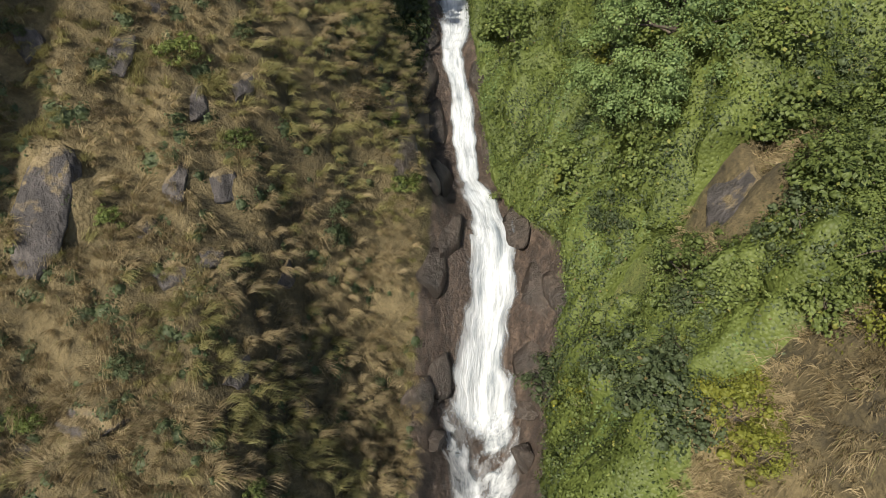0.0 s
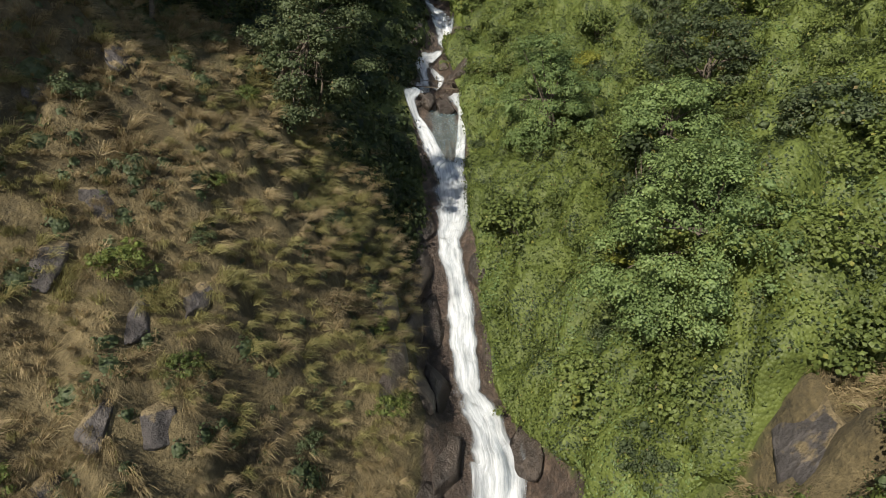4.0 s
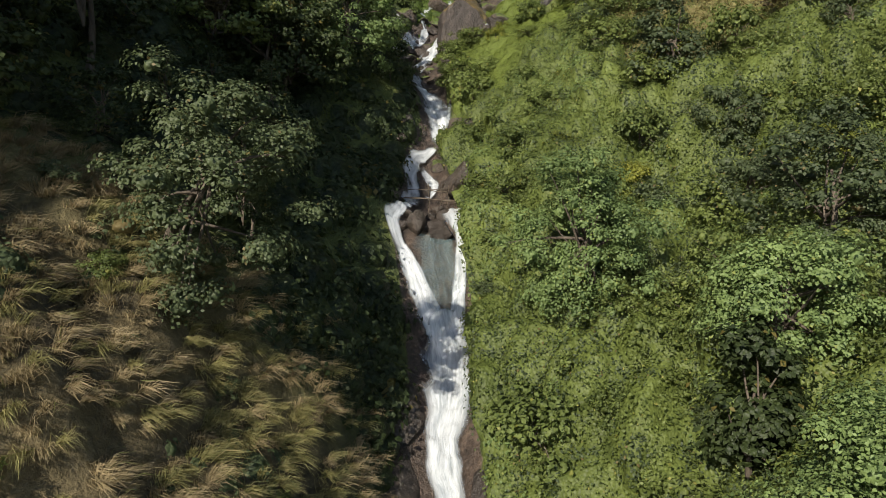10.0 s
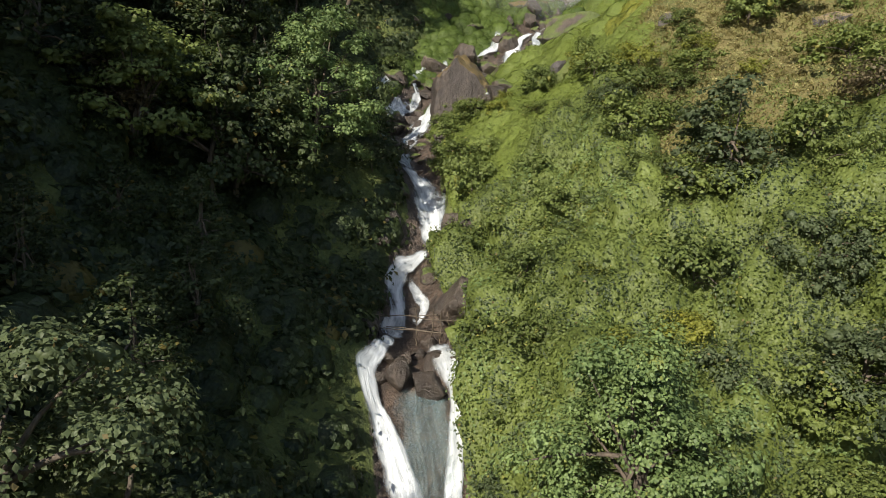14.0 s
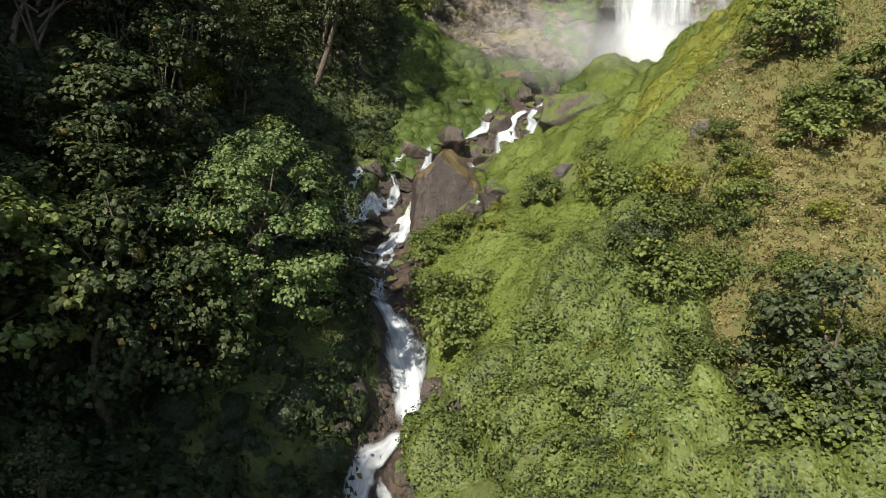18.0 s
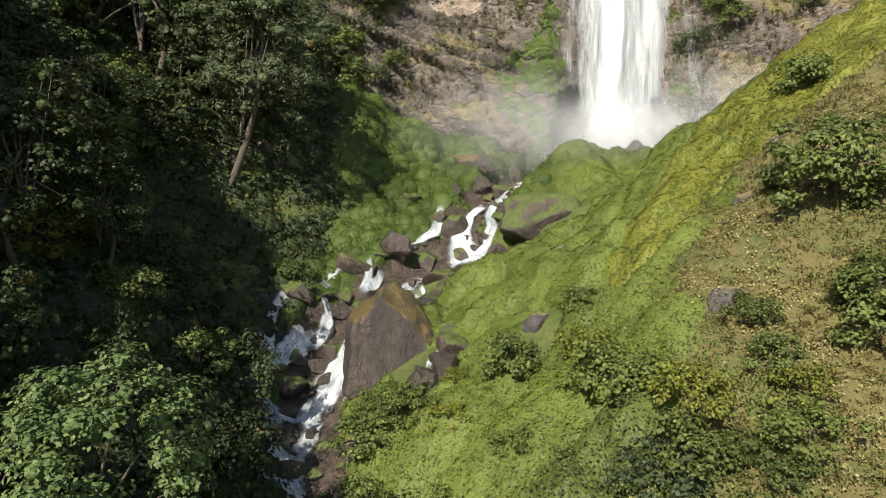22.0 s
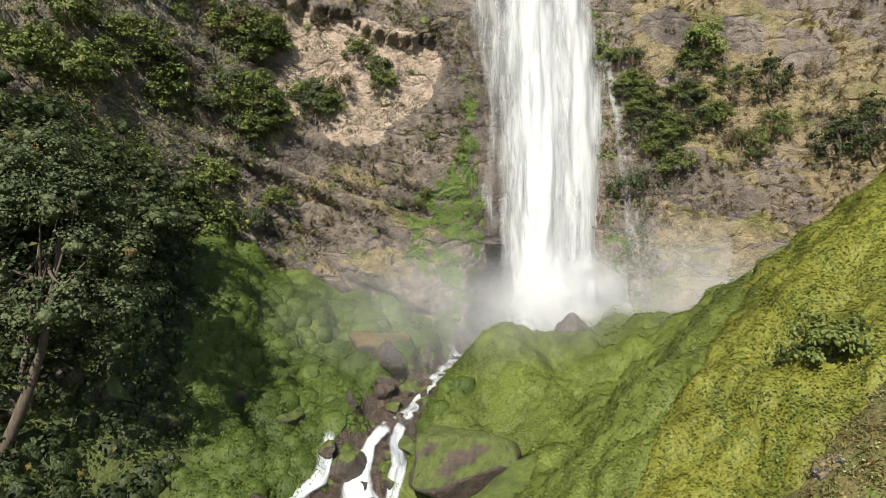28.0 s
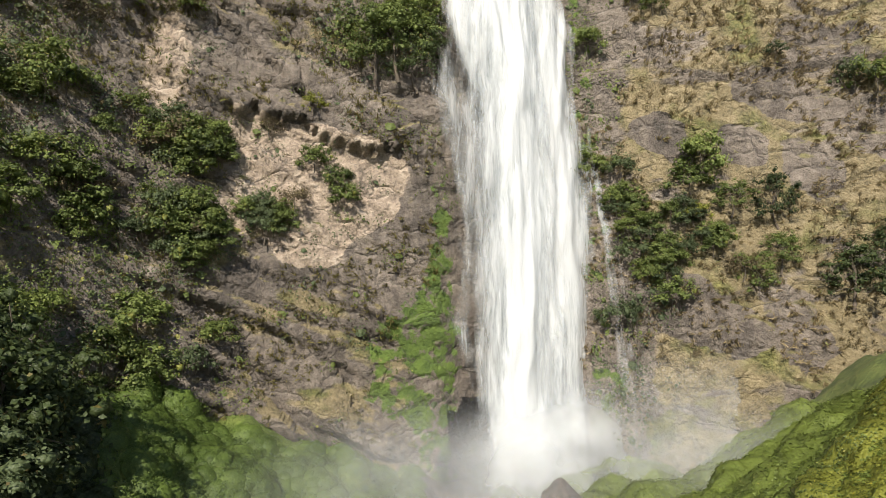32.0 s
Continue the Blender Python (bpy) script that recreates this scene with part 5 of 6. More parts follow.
rng_t = np.random.default_rng(51)
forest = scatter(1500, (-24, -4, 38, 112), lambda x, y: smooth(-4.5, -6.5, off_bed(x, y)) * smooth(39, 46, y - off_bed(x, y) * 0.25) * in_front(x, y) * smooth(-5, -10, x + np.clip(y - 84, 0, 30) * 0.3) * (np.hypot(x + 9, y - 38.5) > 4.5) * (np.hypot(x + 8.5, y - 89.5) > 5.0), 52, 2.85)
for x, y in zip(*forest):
    # Low in the gorge only dark-leaved kinds: shade put into leaf colour.
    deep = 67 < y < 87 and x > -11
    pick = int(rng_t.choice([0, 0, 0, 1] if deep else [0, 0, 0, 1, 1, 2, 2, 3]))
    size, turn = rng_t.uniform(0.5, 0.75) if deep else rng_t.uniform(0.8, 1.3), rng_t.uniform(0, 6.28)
    # Again the dark leaf tone alone, small trees where shade falls.
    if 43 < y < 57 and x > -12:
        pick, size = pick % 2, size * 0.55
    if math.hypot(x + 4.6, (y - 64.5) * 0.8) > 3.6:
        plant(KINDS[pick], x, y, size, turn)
sunny = scatter(260, (7, 28, 14, 66), lambda x, y: smooth(58, 53, y) * smooth(5.5, 8, off_bed(x, y)) * (1 - turf_zone(x, y) * 0.8) * clear(x, y), 53, 3.1)
for x, y in zip(*sunny):
    if math.hypot(x - 11.2, y - 33.6) > 4.4 and math.hypot(x - 6.6, y - 47.6) > 3.2 and math.hypot(x - 14, y - 58) > 2.6 and math.hypot(x - 12, y - 40.6) > 3.2:
        plant(KINDS[int(rng_t.choice([4, 5, 5, 5, 2, 6] if y < 34 else [4, 4, 5, 5, 2, 6]))], x, y, rng_t.uniform(0.5, 0.95), rng_t.uniform(0, 6.28))

BUSHES = [shrub(sd, lab, r, cl, 44, sz * 0.56, mat, tall) for sd, lab, r, cl, sz, mat, tall in (
    (501, "dense bright green shrub on the sunny bank", 1.3, 42, 0.2, M_COVER, 0.8), (502, "dense leafy green shrub", 1.3, 40, 0.22, M_LEAF, 0.9),
    (503, "low grey-green spreading shrub", 1.3, 38, 0.17, M_OLIVELEAF, 0.65), (504, "yellow-green shrub in flower", 1.1, 34, 0.16, M_YELLOWLEAF, 0.8),
    (505, "small brown half-dry shrub", 1.1, 26, 0.15, M_BROWNLEAF, 0.75), (506, "shaded dark green shrub", 1.3, 38, 0.22, M_DARKLEAF, 0.9))]
for x, y, k, sc in ((-14.6, 95.4, 1, 1.8), (-9.8, 98.6, 0, 1.8), (-7.2, 100.4, 0, 1.7), (-5.4, 103.0, 0, 1.4)):
    plant(KINDS[k], x, y, sc, x * 1.7)
for x, y, k, sc in ((6.9, 22.6, 4, 0.5), (10.0, 16.2, 6, 0.8), (12.6, 19.6, 5, 0.8), (15.4, 22.8, 4, 0.75), (9.4, 22.4, 4, 0.6), (10.6, 20.4, 5, 0.65), (8.2, 19.6, 5, 0.5), (14.2, 17.6, 4, 0.7), (15.8, 27.2, 5, 0.8)):
    plant(KINDS[k], x, y, sc, x * 2.1)
rng_b = np.random.default_rng(61)
bank = scatter(850, (2, 30, 11, 90), lambda x, y: smooth(2.6, 4.2, off_bed(x, y)) * (1 - rock_zone(x, y)) * (1 - moss_zone(x, y)) * (1 - 0.85 * turf_zone(x, y)) * (1 - 0.6 * dry_zone(x, y)) * clear(x, y) * (1 - 0.93 * (x > 11) * (y > 70)), 62, 2.2)
for x, y in zip(*bank):
    t = turf_zone(x, y)
    k = int(rng_b.choice(([0, 1, 1, 2, 2, 3] if y < 34 else [0, 0, 0, 0, 1, 1, 2, 3]) if t < 0.4 else [0, 0, 3, 4, 1]))
    plant(BUSHES[k if y < 66 else int(rng_b.choice([0, 0, 0, 1, 1, 3]))], x, y, rng_b.uniform(0.6, 1.45) * (1.0 if y < 66 else 0.85), rng_b.uniform(0, 6.28))
near_fall = scatter(420, (3, 16, 19, 56), lambda x, y: smooth(1.9, 2.6, off_bed(x, y)) * smooth(11, 7, off_bed(x, y)) * (rock_zone(x, y) < 0.4) * (1 - dry_zone(x, y)) * clear(x, y) * (np.hypot(x - 7, y - 47.6) > 2.6) * (np.hypot(x - 11.2, y - 33) > 3.6), 64, 1.75)
for x, y in zip(*near_fall):
    plant(BUSHES[int(rng_b.choice([0, 0, 1, 1, 2]))], x, y, rng_b.uniform(0.45, 0.85), rng_b.uniform(0, 6.28), sink=0.0)
for x, y, k, sc in ((12.9, 69.8, 3, 1.1), (12.2, 68.4, 0, 1.0), (11.2, 68.2, 2, 1.0), (15.9, 68.4, 3, 0.8), (15.5, 67.3, 0, 0.9), (17.6, 65.3, 3, 0.7), (15.8, 64.0, 0, 0.7), (19.6, 69.6, 0, 1.0), (15.8, 69.6, 1, 0.6), (15.9, 71.2, 0, 0.6),
                    (1.5, 77.6, 1, 1.0), (2.6, 78.6, 0, 0.8), (1.3, 75.0, 1, 0.9), (2.4, 73.2, 0, 1.1), (2.9, 70.6, 1, 1.2), (1.6, 79.6, 0, 0.6), (3.4, 77.6, 0, 0.8), (-4.6, 72.6, 5, 1.2), (-3.9, 76.6, 5, 1.1), (-5.0, 80.0, 5, 1.3), (-3.3, 69.6, 5, 1.0), (-3.6, 90.9, 1, 0.9)):
    plant(BUSHES[k], x, y, sc, x * 3.1)
dryside = scatter(190, (-18, -2, 12, 50), lambda x, y: dry_zone(x, y) * 0.9 * clear(x, y), 63, 2.2)
for x, y in zip(*dryside):
    plant(BUSHES[int(rng_b.choice([2, 1, 0, 1, 2, 4]))], x, y, rng_b.uniform(0.2, 0.5) * (1.0 if y < 28 else 1.5), rng_b.uniform(0, 6.28))
# bushes on the ledges of the cliff
rng_c = np.random.default_rng(66)
for _ in range(340):
    x, z = rng_c.uniform(-14, 56), rng_c.uniform(31, 66)
    dens = np.interp(x, (-14, -4, 3, 6, 18, 20.5, 31, 33, 40, 58), (0.9, 0.7, 0.25, 0.05, 0.03, 0, 0, 0.2, 0.1, 0.06)) + (0.8 if 12 < x < 19 and z > 56 else 0)
    if rng_c.random() < dens:
        plant(BUSHES[int(rng_c.choice([1, 1, 0, 0, 2, 4]))], x, 0, rng_c.uniform(0.5, 1.5), rng_c.uniform(0, 6.28), z=z).location.y = float(cliff_face(x, z)) - 0.5
for u, z, k, sc in ((0.2, 49.6, 1, 1.7), (2.4, 49.0, 1, 1.5), (1.2, 47.8, 1, 1.4), (0.6, 43.4, 1, 1.8), (2.4, 42.6, 1, 1.5), (1.4, 41.2, 0, 1.4), (6.0, 44.6, 2, 1.2), (7.4, 43.9, 1, 1.1), (6.6, 43.0, 2, 1.0), (10.2, 48.6, 1, 0.8), (12.0, 46.9, 1, 0.8),
                    (12.5, 45.6, 1, 0.9), (9.9, 52.8, 3, 0.7), (33.9, 45.6, 1, 1.2), (34.6, 43.6, 0, 1.2), (36.2, 41.6, 1, 1.2), (35.2, 40.2, 0, 1.1), (34.0, 48.4, 2, 0.9), (34.2, 41.4, 2, 1.0), (37.4, 44.6, 2, 1.1), (38.9, 42.6, 1, 1.1), (38.6, 44.6, 3, 0.8)):
    for j in range(4 if sc > 1.0 else 1):
        du, dz = (0.0, 0.0) if sc <= 1.0 else (0.62 * sc * math.cos(j * 1.7 + u), 0.55 * sc * math.sin(j * 1.7 + u))
        plant(BUSHES[(k, 2, 1, k)[j]], u + du, 0, sc if sc <= 1.0 else 0.62 * sc, u * 2.3 + j, z=z + dz).location.y = float(cliff_face(u + du, z + dz)) - 0.5
for u, z, k, sc in ((40.8, 45.0, 2, 0.5), (44.0, 44.2, 0, 0.6), (41.8, 39.6, 4, 0.6), (43.4, 40.6, 2, 0.5), (47.6, 38.0, 0, 0.8), (50.4, 39.0, 0, 0.8), (14.6, 55.6, 2, 0.9), (16.4, 56.0, 2, 0.95), (18.0, 55.2, 0, 0.85), (17.4, 58.4, 2, 0.9)):
    plant(KINDS[k], u, 0, sc, u * 2.9, z=z).location.y = float(cliff_face(u, z)) - 0.2
for ob in KINDS + BUSHES:
    ob.location = (-30 + 3 * (KINDS + BUSHES).index(ob), 70 + (KINDS + BUSHES).index(ob), 0)
    ob.location.z = float(height(ob.location.x, ob.location.y)) - 0.1
    if ob.location.x > -6:
        ob.location.x = -14 - ob.location.x
        ob.location.z = float(height(ob.location.x, ob.location.y)) - 0.1


# ---- grass and undergrowth ----
def tussocks(name, x, y, z, n, blades, length, width, material, label, seed, spread=0.75, sag=0.55, comb=0.0, fan=None):
    """Many arching tufts as one mesh. n: slope normals."""
    rng = np.random.default_rng(seed)
    m = len(x)
    idx = np.repeat(np.arange(m), blades)
    k = len(idx)
    size = length * rng.uniform(0.55, 1.4, m)[idx] * rng.uniform(0.6, 1.15, k)
    base = np.stack([x, y, z], 1)[idx] + rng.normal(0, 0.1, (k, 3)) * np.array([1, 1, 0.2])
    fall = unit(n * np.array([1, 1, 0]) + 1e-6)[idx]
    up = unit(n[idx] * 0.7 + np.array([0, 0, 0.45]))
    lean = (rng.normal(0, 0.3, (m, 3)) if fan is None else fan + rng.normal(0, 0.12, (m, 3)))[idx]
    d = unit(up + lean + fall * comb * 0.6 + rng.normal(0, spread * 0.5, (k, 3)))
    mid = base + d * size[:, None] * 0.48
    tip = mid + unit(d * 0.8 + fall * (0.3 + comb) + np.array([0, 0, -sag]) + rng.normal(0, 0.12, (k, 3))) * size[:, None] * 0.6
    side = unit(np.cross(d, rng.normal(0, 1, (k, 3)))) * width * 0.5
    v = np.stack([base - side, base + side, mid - side * 0.9, mid + side * 0.9, tip], 1).reshape(-1, 3)
    o = (np.arange(k) * 5)[:, None]
    f = np.concatenate([o + np.array([0, 1, 3]), o + np.array([0, 3, 2]), o + np.array([2, 3, 4])])
    return tagged(new(name, mesh_np(name, v, f, material)), label, "grass", kind="stuff")


def cover(name, x, y, z, n, per, radius, size, material, label, seed, flat=0.6, droop=0.3, core_r=0.74):
    """Low leafy humps over the ground as one mesh."""
    rng = np.random.default_rng(seed)
    m = len(x)
    big = np.clip(np.exp(rng.normal(0, 0.42, m)), 0.45, 2.1)
    idx = np.repeat(np.arange(m), np.maximum(3, (per * big ** 2 * 0.72)).astype(int))
    r = (radius * big)[idx][:, None]
    d = unit(rng.normal(0, 1, (len(idx), 3)))
    dn = (d * n[idx]).sum(1)[:, None]
    d = np.where(dn < 0, d - 2 * dn * n[idx], d)
    dn = np.abs(dn)
    p = np.stack([x, y, z], 1)
    lp = p[idx] + (d - n[idx] * dn * (1 - flat)) * r * (0.7 + 0.45 * rng.random((len(idx), 1)))
    v, f = leaves(lp, d + n[idx] * 0.3, size * 1.35, rng, droop, spread=0.8)
    bv, bf = cushion_core()
    k = len(bv)
    a = unit(np.cross(n, np.array([0.3, 0.9, 0.1])))
    b = np.cross(n, a)
    q = bv[None] * (1 + 0.3 * (rng.random((m, k, 1)) - 0.5)) * core_r
    core = q[..., :1] * a[:, None] + q[..., 1:2] * b[:, None] + (q[..., 2:] * flat - 0.12) * n[:, None]
    core = p[:, None] + core * (radius * big)[:, None, None]
    cf = (bf[None] + (np.arange(m) * k)[:, None, None]).reshape(-1, 4)
    v, f = join_arrays([(v, f), (core.reshape(-1, 3), cf)])
    return tagged(new(name, mesh_np(name, v, f, material)), label, "undergrowth", kind="stuff")


def mounds(x, y, seed):
    """Bush-like swellings of mixed size: height and a random number for each."""
    wx, wy = x + 1.3 * (fbm(x * 0.7, y * 0.7, seed + 11, 3) - 0.5), y + 1.3 * (fbm(x * 0.7, y * 0.7, seed + 17, 3) - 0.5)
    d, _, _, rid = cells(wx * 0.5, wy * 0.42, seed)
    e, _, _, sid = cells(wx * 1.05 + 7, wy * 0.95, seed + 2)
    return (1 - np.clip(d * 1.25, 0, 1) ** 2) * (0.25 + 0.9 * rid) + 0.35 * (1 - np.clip(e * 1.3, 0, 1) ** 2) * sid, np.mod(rid * 7.3 + 0.4 * sid, 1.0)


def pelt(x, y, seed):
    """Uneven thickness of a low plant cover, 0 to about 1.3."""
    big = fbm(x * 0.3 + seed, y * 0.3, seed, 2)
    return np.clip(0.85 * mounds(x, y, seed)[0] * (0.4 + 1.2 * big) + 0.3 * (fbm(x * 2.6, y * 2.6, seed + 5, 2) - 0.4), 0.02, 1.5)


def carpet(name, box, zone, step, thick, count, size, mats, label, seed):
    """A closed cover of herbs: an uneven pelt over the ground with leaves standing out of it."""
    def top(x, y):
        k = zone(x, y)
        rise = thick * pelt(x, y, seed) * smooth(0.1, 0.8, k) - 0.5 * smooth(0.25, 0.0, k)
        return np.stack([x, y, height(x, y)], -1) + normal(x, y, 1.2) * rise[..., None]

    xs, ys = np.arange(box[0], box[1], step), np.arange(box[2], box[3], step)
    gx, gy = np.meshgrid(xs, ys, indexing="ij")
    k = zone(gx, gy)
    rng = np.random.default_rng(seed)
    sheet = top(gx, gy) + rng.normal(0, 0.035, gx.shape + (3,))
    f = grid_faces(len(xs), len(ys))
    f = f[k.ravel()[f].max(1) > 0.08]
    used = np.unique(f)
    remap = np.zeros(gx.size, int)
    remap[used] = np.arange(len(used))
    root = tagged(new(name, mesh_np(name, sheet.reshape(-1, 3)[used], remap[f], mats[0])), label, "undergrowth", kind="stuff")
    x, y = rng.uniform(box[0], box[1], count * 8), rng.uniform(box[2], box[3], count * 8)
    keep = rng.random(len(x)) < zone(x, y) * np.clip(0.4 / normal(x, y, 0.8)[:, 2], 0, 1)
    x, y = x[keep][:count], y[keep][:count]
    e = 0.2
    mid = top(x, y)
    n = unit(np.cross(top(x + e, y) - mid, top(x, y + e) - mid))
    p = mid + n * (rng.random((len(x), 1)) ** 2 * 0.24 * thick - 0.02)
    kind = np.floor(np.clip(mounds(x, y, seed)[1] + rng.normal(0, 0.04, len(x)), 0, 0.999) * len(mats)).astype(int)
    for i, m in enumerate(mats):
        pick = kind == i
        v, fl = leaves(p[pick], n[pick], size * 1.35, rng, 0.3, spread=0.75 + 0.25 * (thick > 1))
        part("leaf_layer", mesh_np("leaf_layer", v, fl, m), root)
    return root


def ground_at(x, y):
    return x, y, height(x, y), normal(x, y)


def put(fn, name, pts, *rest, **kw):
    return fn(name, *ground_at(*pts), *rest, **kw)


dense = scatter(26000, (-22, -1.5, 9, 52), lambda x, y: dry_zone(x, y) * np.clip(0.35 + 1.3 * fbm(x * 0.35, y * 0.35, 33), 0, 1) * (1 - 0.9 * rock_zone(x, y)) * smooth(-24, -17, x) * clear(x, y), 71, 0.3)
tuft_d, tuft_x, tuft_y, _ = cells(dense[0] * 1.3, dense[1] * 0.8, 35)
fan = np.stack([dense[0] - tuft_x / 1.3, dense[1] - tuft_y / 0.8, 0 * tuft_d], 1) * 1.1
dense = (dense[0] - fan[:, 0] * 0.35, dense[1] - fan[:, 1] * 0.35)
half = fbm(dense[0] * 0.25, dense[1] * 0.25, 34) + RNG.normal(0, 0.1, len(dense[0])) > 0.44
put(tussocks, "dry_grass", (dense[0][half], dense[1][half]), 58, 0.8, 0.017, M_STRAW, "straw-coloured arching grass tussocks on the steep slope", 72, spread=0.6, sag=0.7, comb=0.3, fan=fan[half])
put(tussocks, "green_grass", (dense[0][~half], dense[1][~half]), 58, 0.8, 0.017, M_GREENGRASS, "fading green grass tussocks on the steep slope", 73, spread=0.6, sag=0.7, comb=0.3, fan=fan[~half])
low = scatter(5200, (6, 22, 6, 28), lambda x, y: dry_zone(x, y) * (np.hypot((x - 12.4) / 1.3, (y - 24.5) / 2.4) > 1.0), 74)
put(tussocks, "dry_grass", low, 22, 0.6, 0.022, M_STRAW, "pale dry grass on the lower sunny bank", 75, spread=0.9, sag=0.8, comb=0.4)
open_slope = scatter(20000, (9, 40, 52, 96), lambda x, y: turf_zone(x, y) * np.clip(1.5 * fbm(x * 0.3, y * 0.3, 36) + 0.25, 0, 1), 76)
put(tussocks, "short_grass", open_slope, 8, 0.36, 0.04, M_TURFGRASS, "short fading grass on the open brown slope", 77, spread=1.3)
def leaf_bank(x, y):
    return smooth(1.3, 2.0, off_bed(x, y)) * smooth(0.6, 0.3, rock_zone(x, y)) * (1 - turf_zone(x, y)) * (1 - dry_zone(x, y)) * smooth(38, 30, x - 0.2 * (y - 30)) * clear(x, y) * in_front(x, y)


def lush(x, y):
    return smooth(66, 73, y + 8 * (fbm(x * 0.2, y * 0.2, 43) - 0.5))


def damp(x, y):
    return moss_zone(x, y) * smooth(0.5, 2.0, off_bed(x, y) - 2 * np.sin(y * 0.7) - 1.5)


def crest_band(x, y):
    """Yellowing herbs between the open brown slope and the damp side of the ridge."""
    past = y - np.interp(x, (11, 12.4, 16, 20.5, 26, 34, 44), (76, 77.5, 79, 80.4, 81.2, 82, 83)) + 1.6 * (fbm(x * 0.4, y * 0.4, 167) - 0.5)
    return smooth(-1.8, -0.8, past) * smooth(2.5, 0.0, past - np.interp(x, (12, 18, 24, 30, 40), (0.5, 2.5, 5.0, 8.0, 10.0))) * smooth(11.5, 15, x)


carpet("undergrowth", (1, 34, 11, 76), lambda x, y: leaf_bank(x, y) * (1 - lush(x, y)) * smooth(33, 27, x + 6 * (fbm(x * 0.2, y * 0.2, 41) - 0.5)), 0.2, 1.7, 200000, 0.1, (M_COVER, M_LEAF, M_OLIVELEAF, M_COVER, M_LEAF, M_BIGLEAF, M_OLIVELEAF), "thick green undergrowth over the sunny bank", 79)
carpet("lush_herbs", (-2, 42, 62, 114), lambda x, y: np.maximum(leaf_bank(x, y) * lush(x, y) * (1 - 0.4 * moss_zone(x, y)), damp(x, y) * smooth(0.6, 0.3, rock_zone(x, y)) * clear(x, y)) * (1 - crest_band(x, y)), 0.22, 0.55, 120000, 0.095, (M_LIME, M_COVER, M_LIME, M_LEAF), "fine bright green herbs on the damp slope", 185)
carpet("flowering_herbs", (11, 44, 75, 98), crest_band, 0.22, 0.6, 60000, 0.09, (M_YELLOWLEAF, M_LIME, M_YELLOWLEAF, M_COVER), "yellow-green flowering herbs along the crest of the slope", 165)
tufts = scatter(9000, (9, 36, 54, 96), lambda x, y: turf_zone(x, y) * np.clip(3.4 * fbm(x * 0.25, y * 0.25, 38) - 0.95, 0, 1) * (1 - 0.6 * smooth(70, 79, y)), 80)
leafy = fbm(tufts[0] * 0.35, tufts[1] * 0.35, 39) > 0.47
put(cover, "herb_patches", (tufts[0][~leafy], tufts[1][~leafy]), 14, 0.5, 0.07, M_GREENGRASS, "low fading herbs on the open slope", 81, flat=0.4, core_r=0.3)
put(cover, "herb_patches", (tufts[0][leafy], tufts[1][leafy]), 20, 0.6, 0.075, M_COVER, "low green leafy herbs on the open slope", 90, flat=0.5, core_r=0.3)
# Leaves of this undergrowth are coloured dark for the gorge's shade.
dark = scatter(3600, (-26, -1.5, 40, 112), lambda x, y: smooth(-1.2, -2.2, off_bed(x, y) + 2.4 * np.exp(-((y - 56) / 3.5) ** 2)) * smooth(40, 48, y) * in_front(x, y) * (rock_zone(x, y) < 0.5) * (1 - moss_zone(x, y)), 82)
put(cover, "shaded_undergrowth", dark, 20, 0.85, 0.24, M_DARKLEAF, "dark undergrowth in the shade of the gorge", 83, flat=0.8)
herbs = scatter(11000, (-8, 38, 80, 115), lambda x, y: moss_zone(x, y) * (rock_zone(x, y) < 0.4) * in_front(x, y) * clear(x, y), 84)
far_side = off_bed(*herbs) > 3.0 + 2 * np.sin(herbs[1] * 0.7)
put(cover, "velvet_herbs", (herbs[0][~far_side], herbs[1][~far_side]), 34, 0.62, 0.085, M_MOSSLEAF, "velvety green herbs in rounded cushions fed by the spray", 85, flat=0.7, core_r=0.78)
wet_moss = scatter(2600, (-7, 18, 84, 108), lambda x, y: (rock_zone(x, y) > 0.35) * (np.abs(off_bed(x, y)) > 0.7) * np.clip(3 * fbm(x * 0.6, y * 0.6, 58) - 1.0, 0, 1) * (np.hypot(x - 3.0, y - 84.0) > 3.0), 59)
put(cover, "moss_cushions", wet_moss, 26, 0.36, 0.08, M_MOSSLEAF, "moss and small herbs between the stream's rocks", 60, flat=0.6, core_r=0.7)
green_bits = scatter(1900, (-20, -1.5, 10, 52), lambda x, y: dry_zone(x, y) * np.clip(2.5 * fbm(x * 0.45, y * 0.45, 44) - 0.85, 0, 1), 86)
put(cover, "creepers", green_bits, 24, 0.34, 0.1, M_OLIVELEAF, "green creepers between the dry tussocks", 87)
rng_h = np.random.default_rng(188)
hx, hz = rng_h.uniform(-16, 20, 5200), rng_h.uniform(27, 66, 5200)
ok = (fbm(hx * 0.22, hz * 0.3, 49) > 0.5) & (cliff_scar(hx, hz) < 0.5)
hx, hz = hx[ok], hz[ok]
tussocks("cliff_grass", hx, cliff_face(hx, hz), hz, unit(np.tile(np.array([-0.2, -0.9, 0.35]), (len(hx), 1))), 9, 0.5, 0.06, M_TURFGRASS, "thin olive-brown grass in the joints of the cliff", 190)
rng_g = np.random.default_rng(88)
gx, gz = rng_g.uniform(30, 56, 2600), rng_g.uniform(30, 66, 2600)
ok = fbm(gx * 0.18, gz * 0.18, 46) > 0.48
gx, gz = gx[ok], gz[ok]
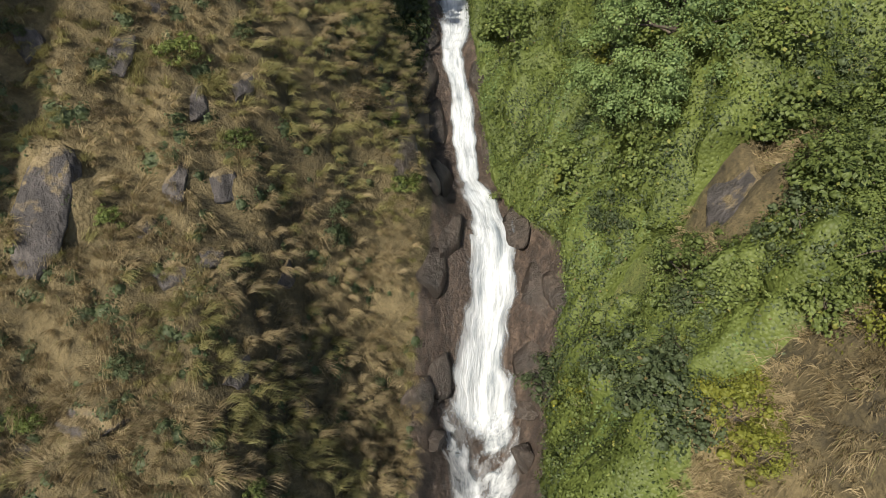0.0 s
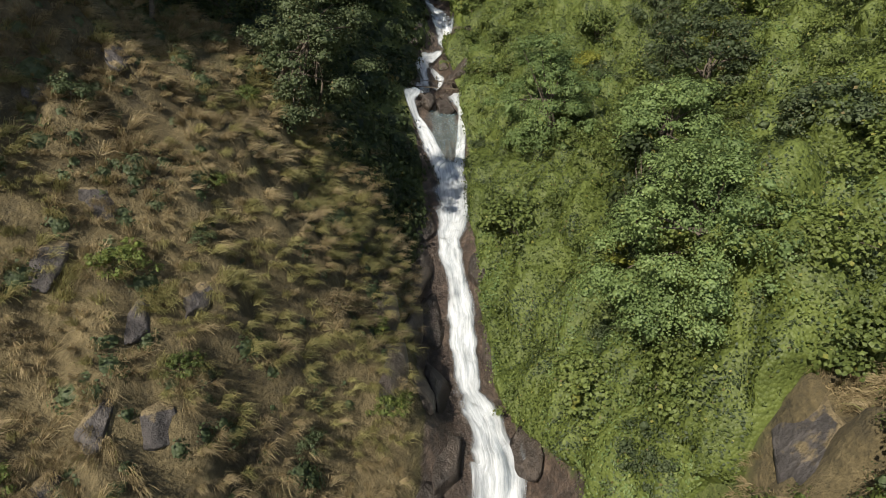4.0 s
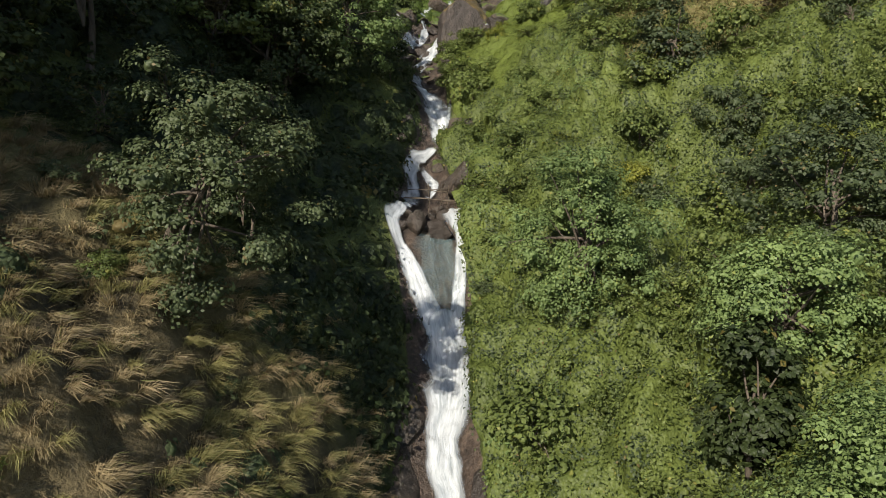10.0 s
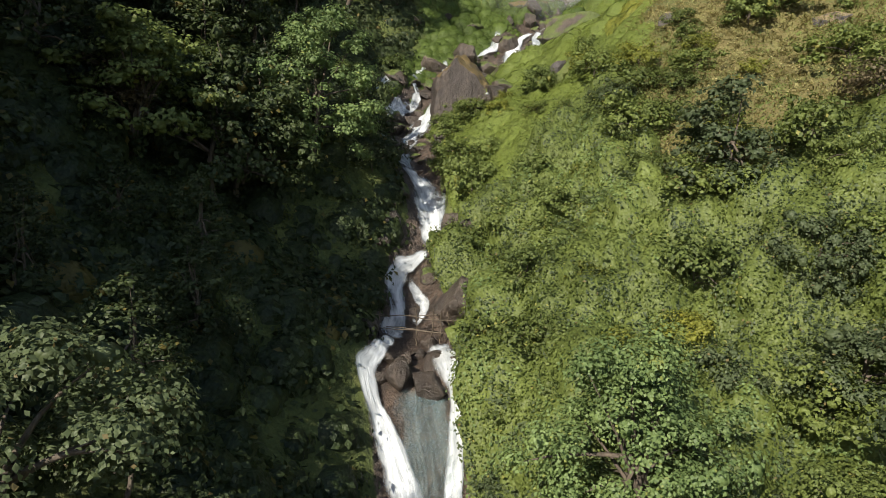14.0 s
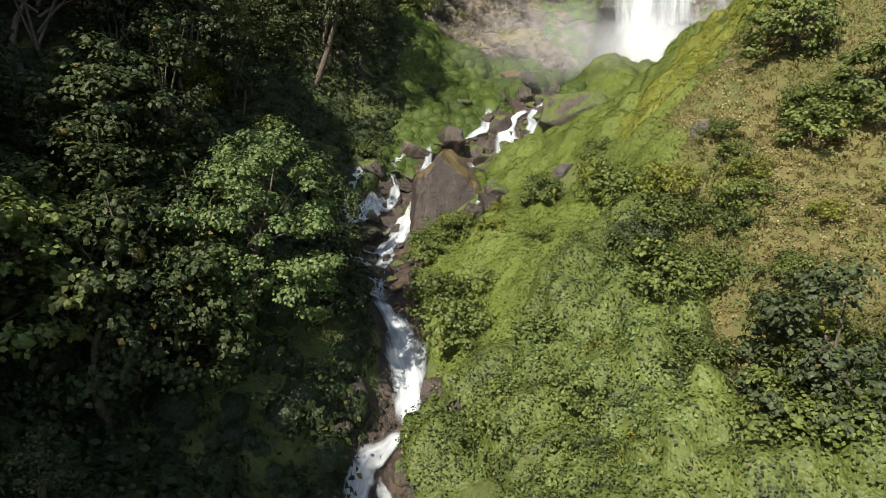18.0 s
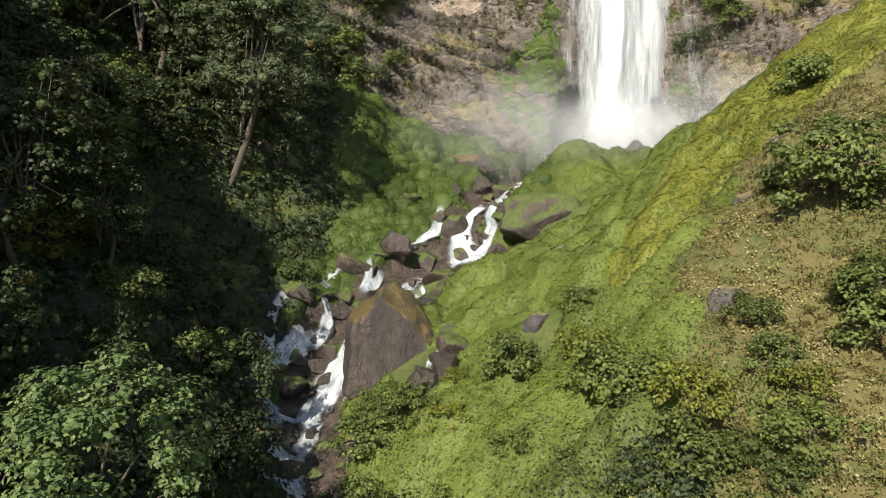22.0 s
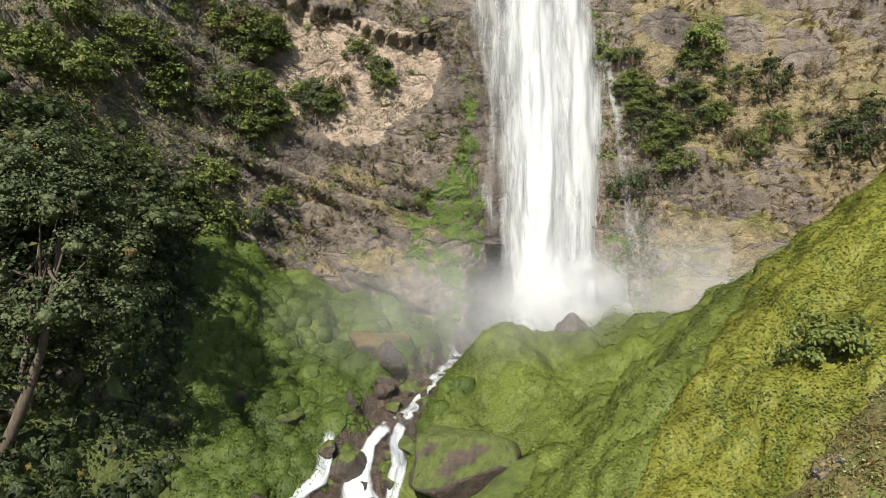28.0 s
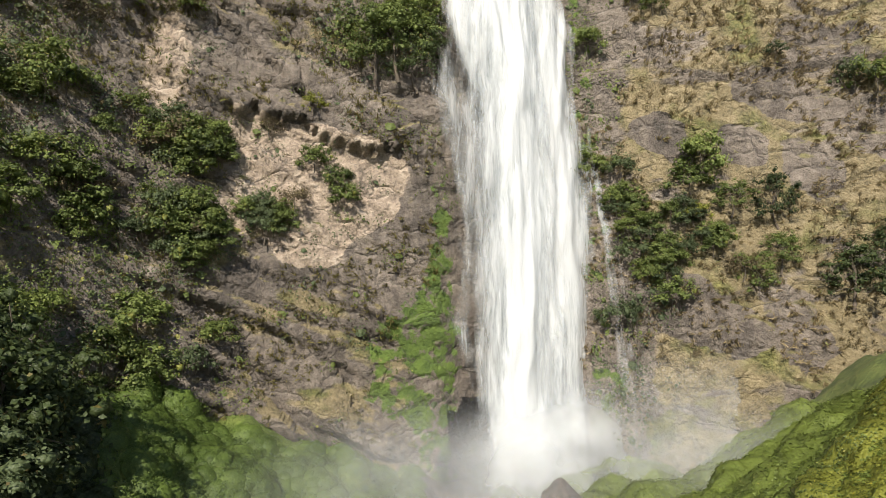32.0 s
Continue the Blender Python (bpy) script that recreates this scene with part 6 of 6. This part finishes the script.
tussocks("cliff_grass", gx, cliff_face(gx, gz), gz, unit(np.tile(np.array([-0.2, -0.9, 0.35]), (len(gx), 1))), 10, 0.6, 0.07, M_STRAW, "straw-coloured grass hanging on the cliff ledges", 89)
gx, gz = rng_g.uniform(-18, 36, 5600), rng_g.uniform(27, 68, 5600)
want = np.interp(gx, (-24, -6, 1, 7, 17, 20, 21, 31, 32, 36), (1.1, 0.8, 0.3, 0.1, 0.1, 0.15, 0, 0, 0.45, 0.3)) * np.clip(3 * fbm(gx * 0.15, gz * 0.15, 47) - 0.75, 0, 1) + 0.9 * ((gx > 11) & (gx < 19.5) & (gz > 57))
ok = rng_g.random(len(gx)) < want
gx, gz = gx[ok], gz[ok]
first = fbm(gx * 0.4, gz * 0.4, 48) > 0.5
for pick, m in ((first, M_COVER), (~first, M_OLIVELEAF)):
    px, pz = gx[pick], gz[pick]
    cover("cliff_creepers", px, cliff_face(px, pz), pz, unit(np.tile(np.array([-0.1, -0.85, 0.5]), (len(px), 1))), 36, 0.85, 0.12, m, "leafy creepers and bushes clinging to the cliff", 189, flat=0.55, core_r=0.25)


# ---- the pole bridge above the lower fall ----
def pole(a, b, r, name, parent, seed):
    rng = np.random.default_rng(seed)
    t = np.linspace(0, 1, 9)[:, None]
    pts = np.array(a) * (1 - t) + np.array(b) * t + rng.normal(0, 0.025, (9, 3)) + np.array([0, 0, -0.12]) * np.sin(t * np.pi)
    v, f = tube(pts, np.linspace(r, r * 0.75, 9), 7)
    return part(name, mesh_np(name, v, f, M_POLE), parent)


bridge = tagged(new("pole_bridge"), "rickety bridge of weathered bamboo poles over the stream", "bridge")
for k, (a, b) in enumerate((((-4.6, 62.0, -0.75), (0.9, 62.0, -0.95)), ((-2.4, 61.2, -1.35), (2.9, 60.6, -1.55)), ((-2.4, 61.45, -1.35), (2.9, 60.85, -1.6)), ((-0.4, 61.6, -0.95), (2.2, 61.3, -1.05)))):
    pole(a, b, 0.03, "rail" if k in (0, 3) else "log", bridge, 600 + k)
for k, (x, y, z) in enumerate(((-2.2, 62.0, -0.8), (-0.3, 61.9, -0.85), (0.5, 61.7, -0.8), (1.4, 61.4, -0.85), (2.1, 61.2, -1.0), (0.9, 61.5, -0.9))):
    pole((x, y - 0.05, float(height(x, y)) - 0.1), (x + 0.08 * (k % 3 - 1), y, z + 0.2), 0.03, "post", bridge, 620 + k)
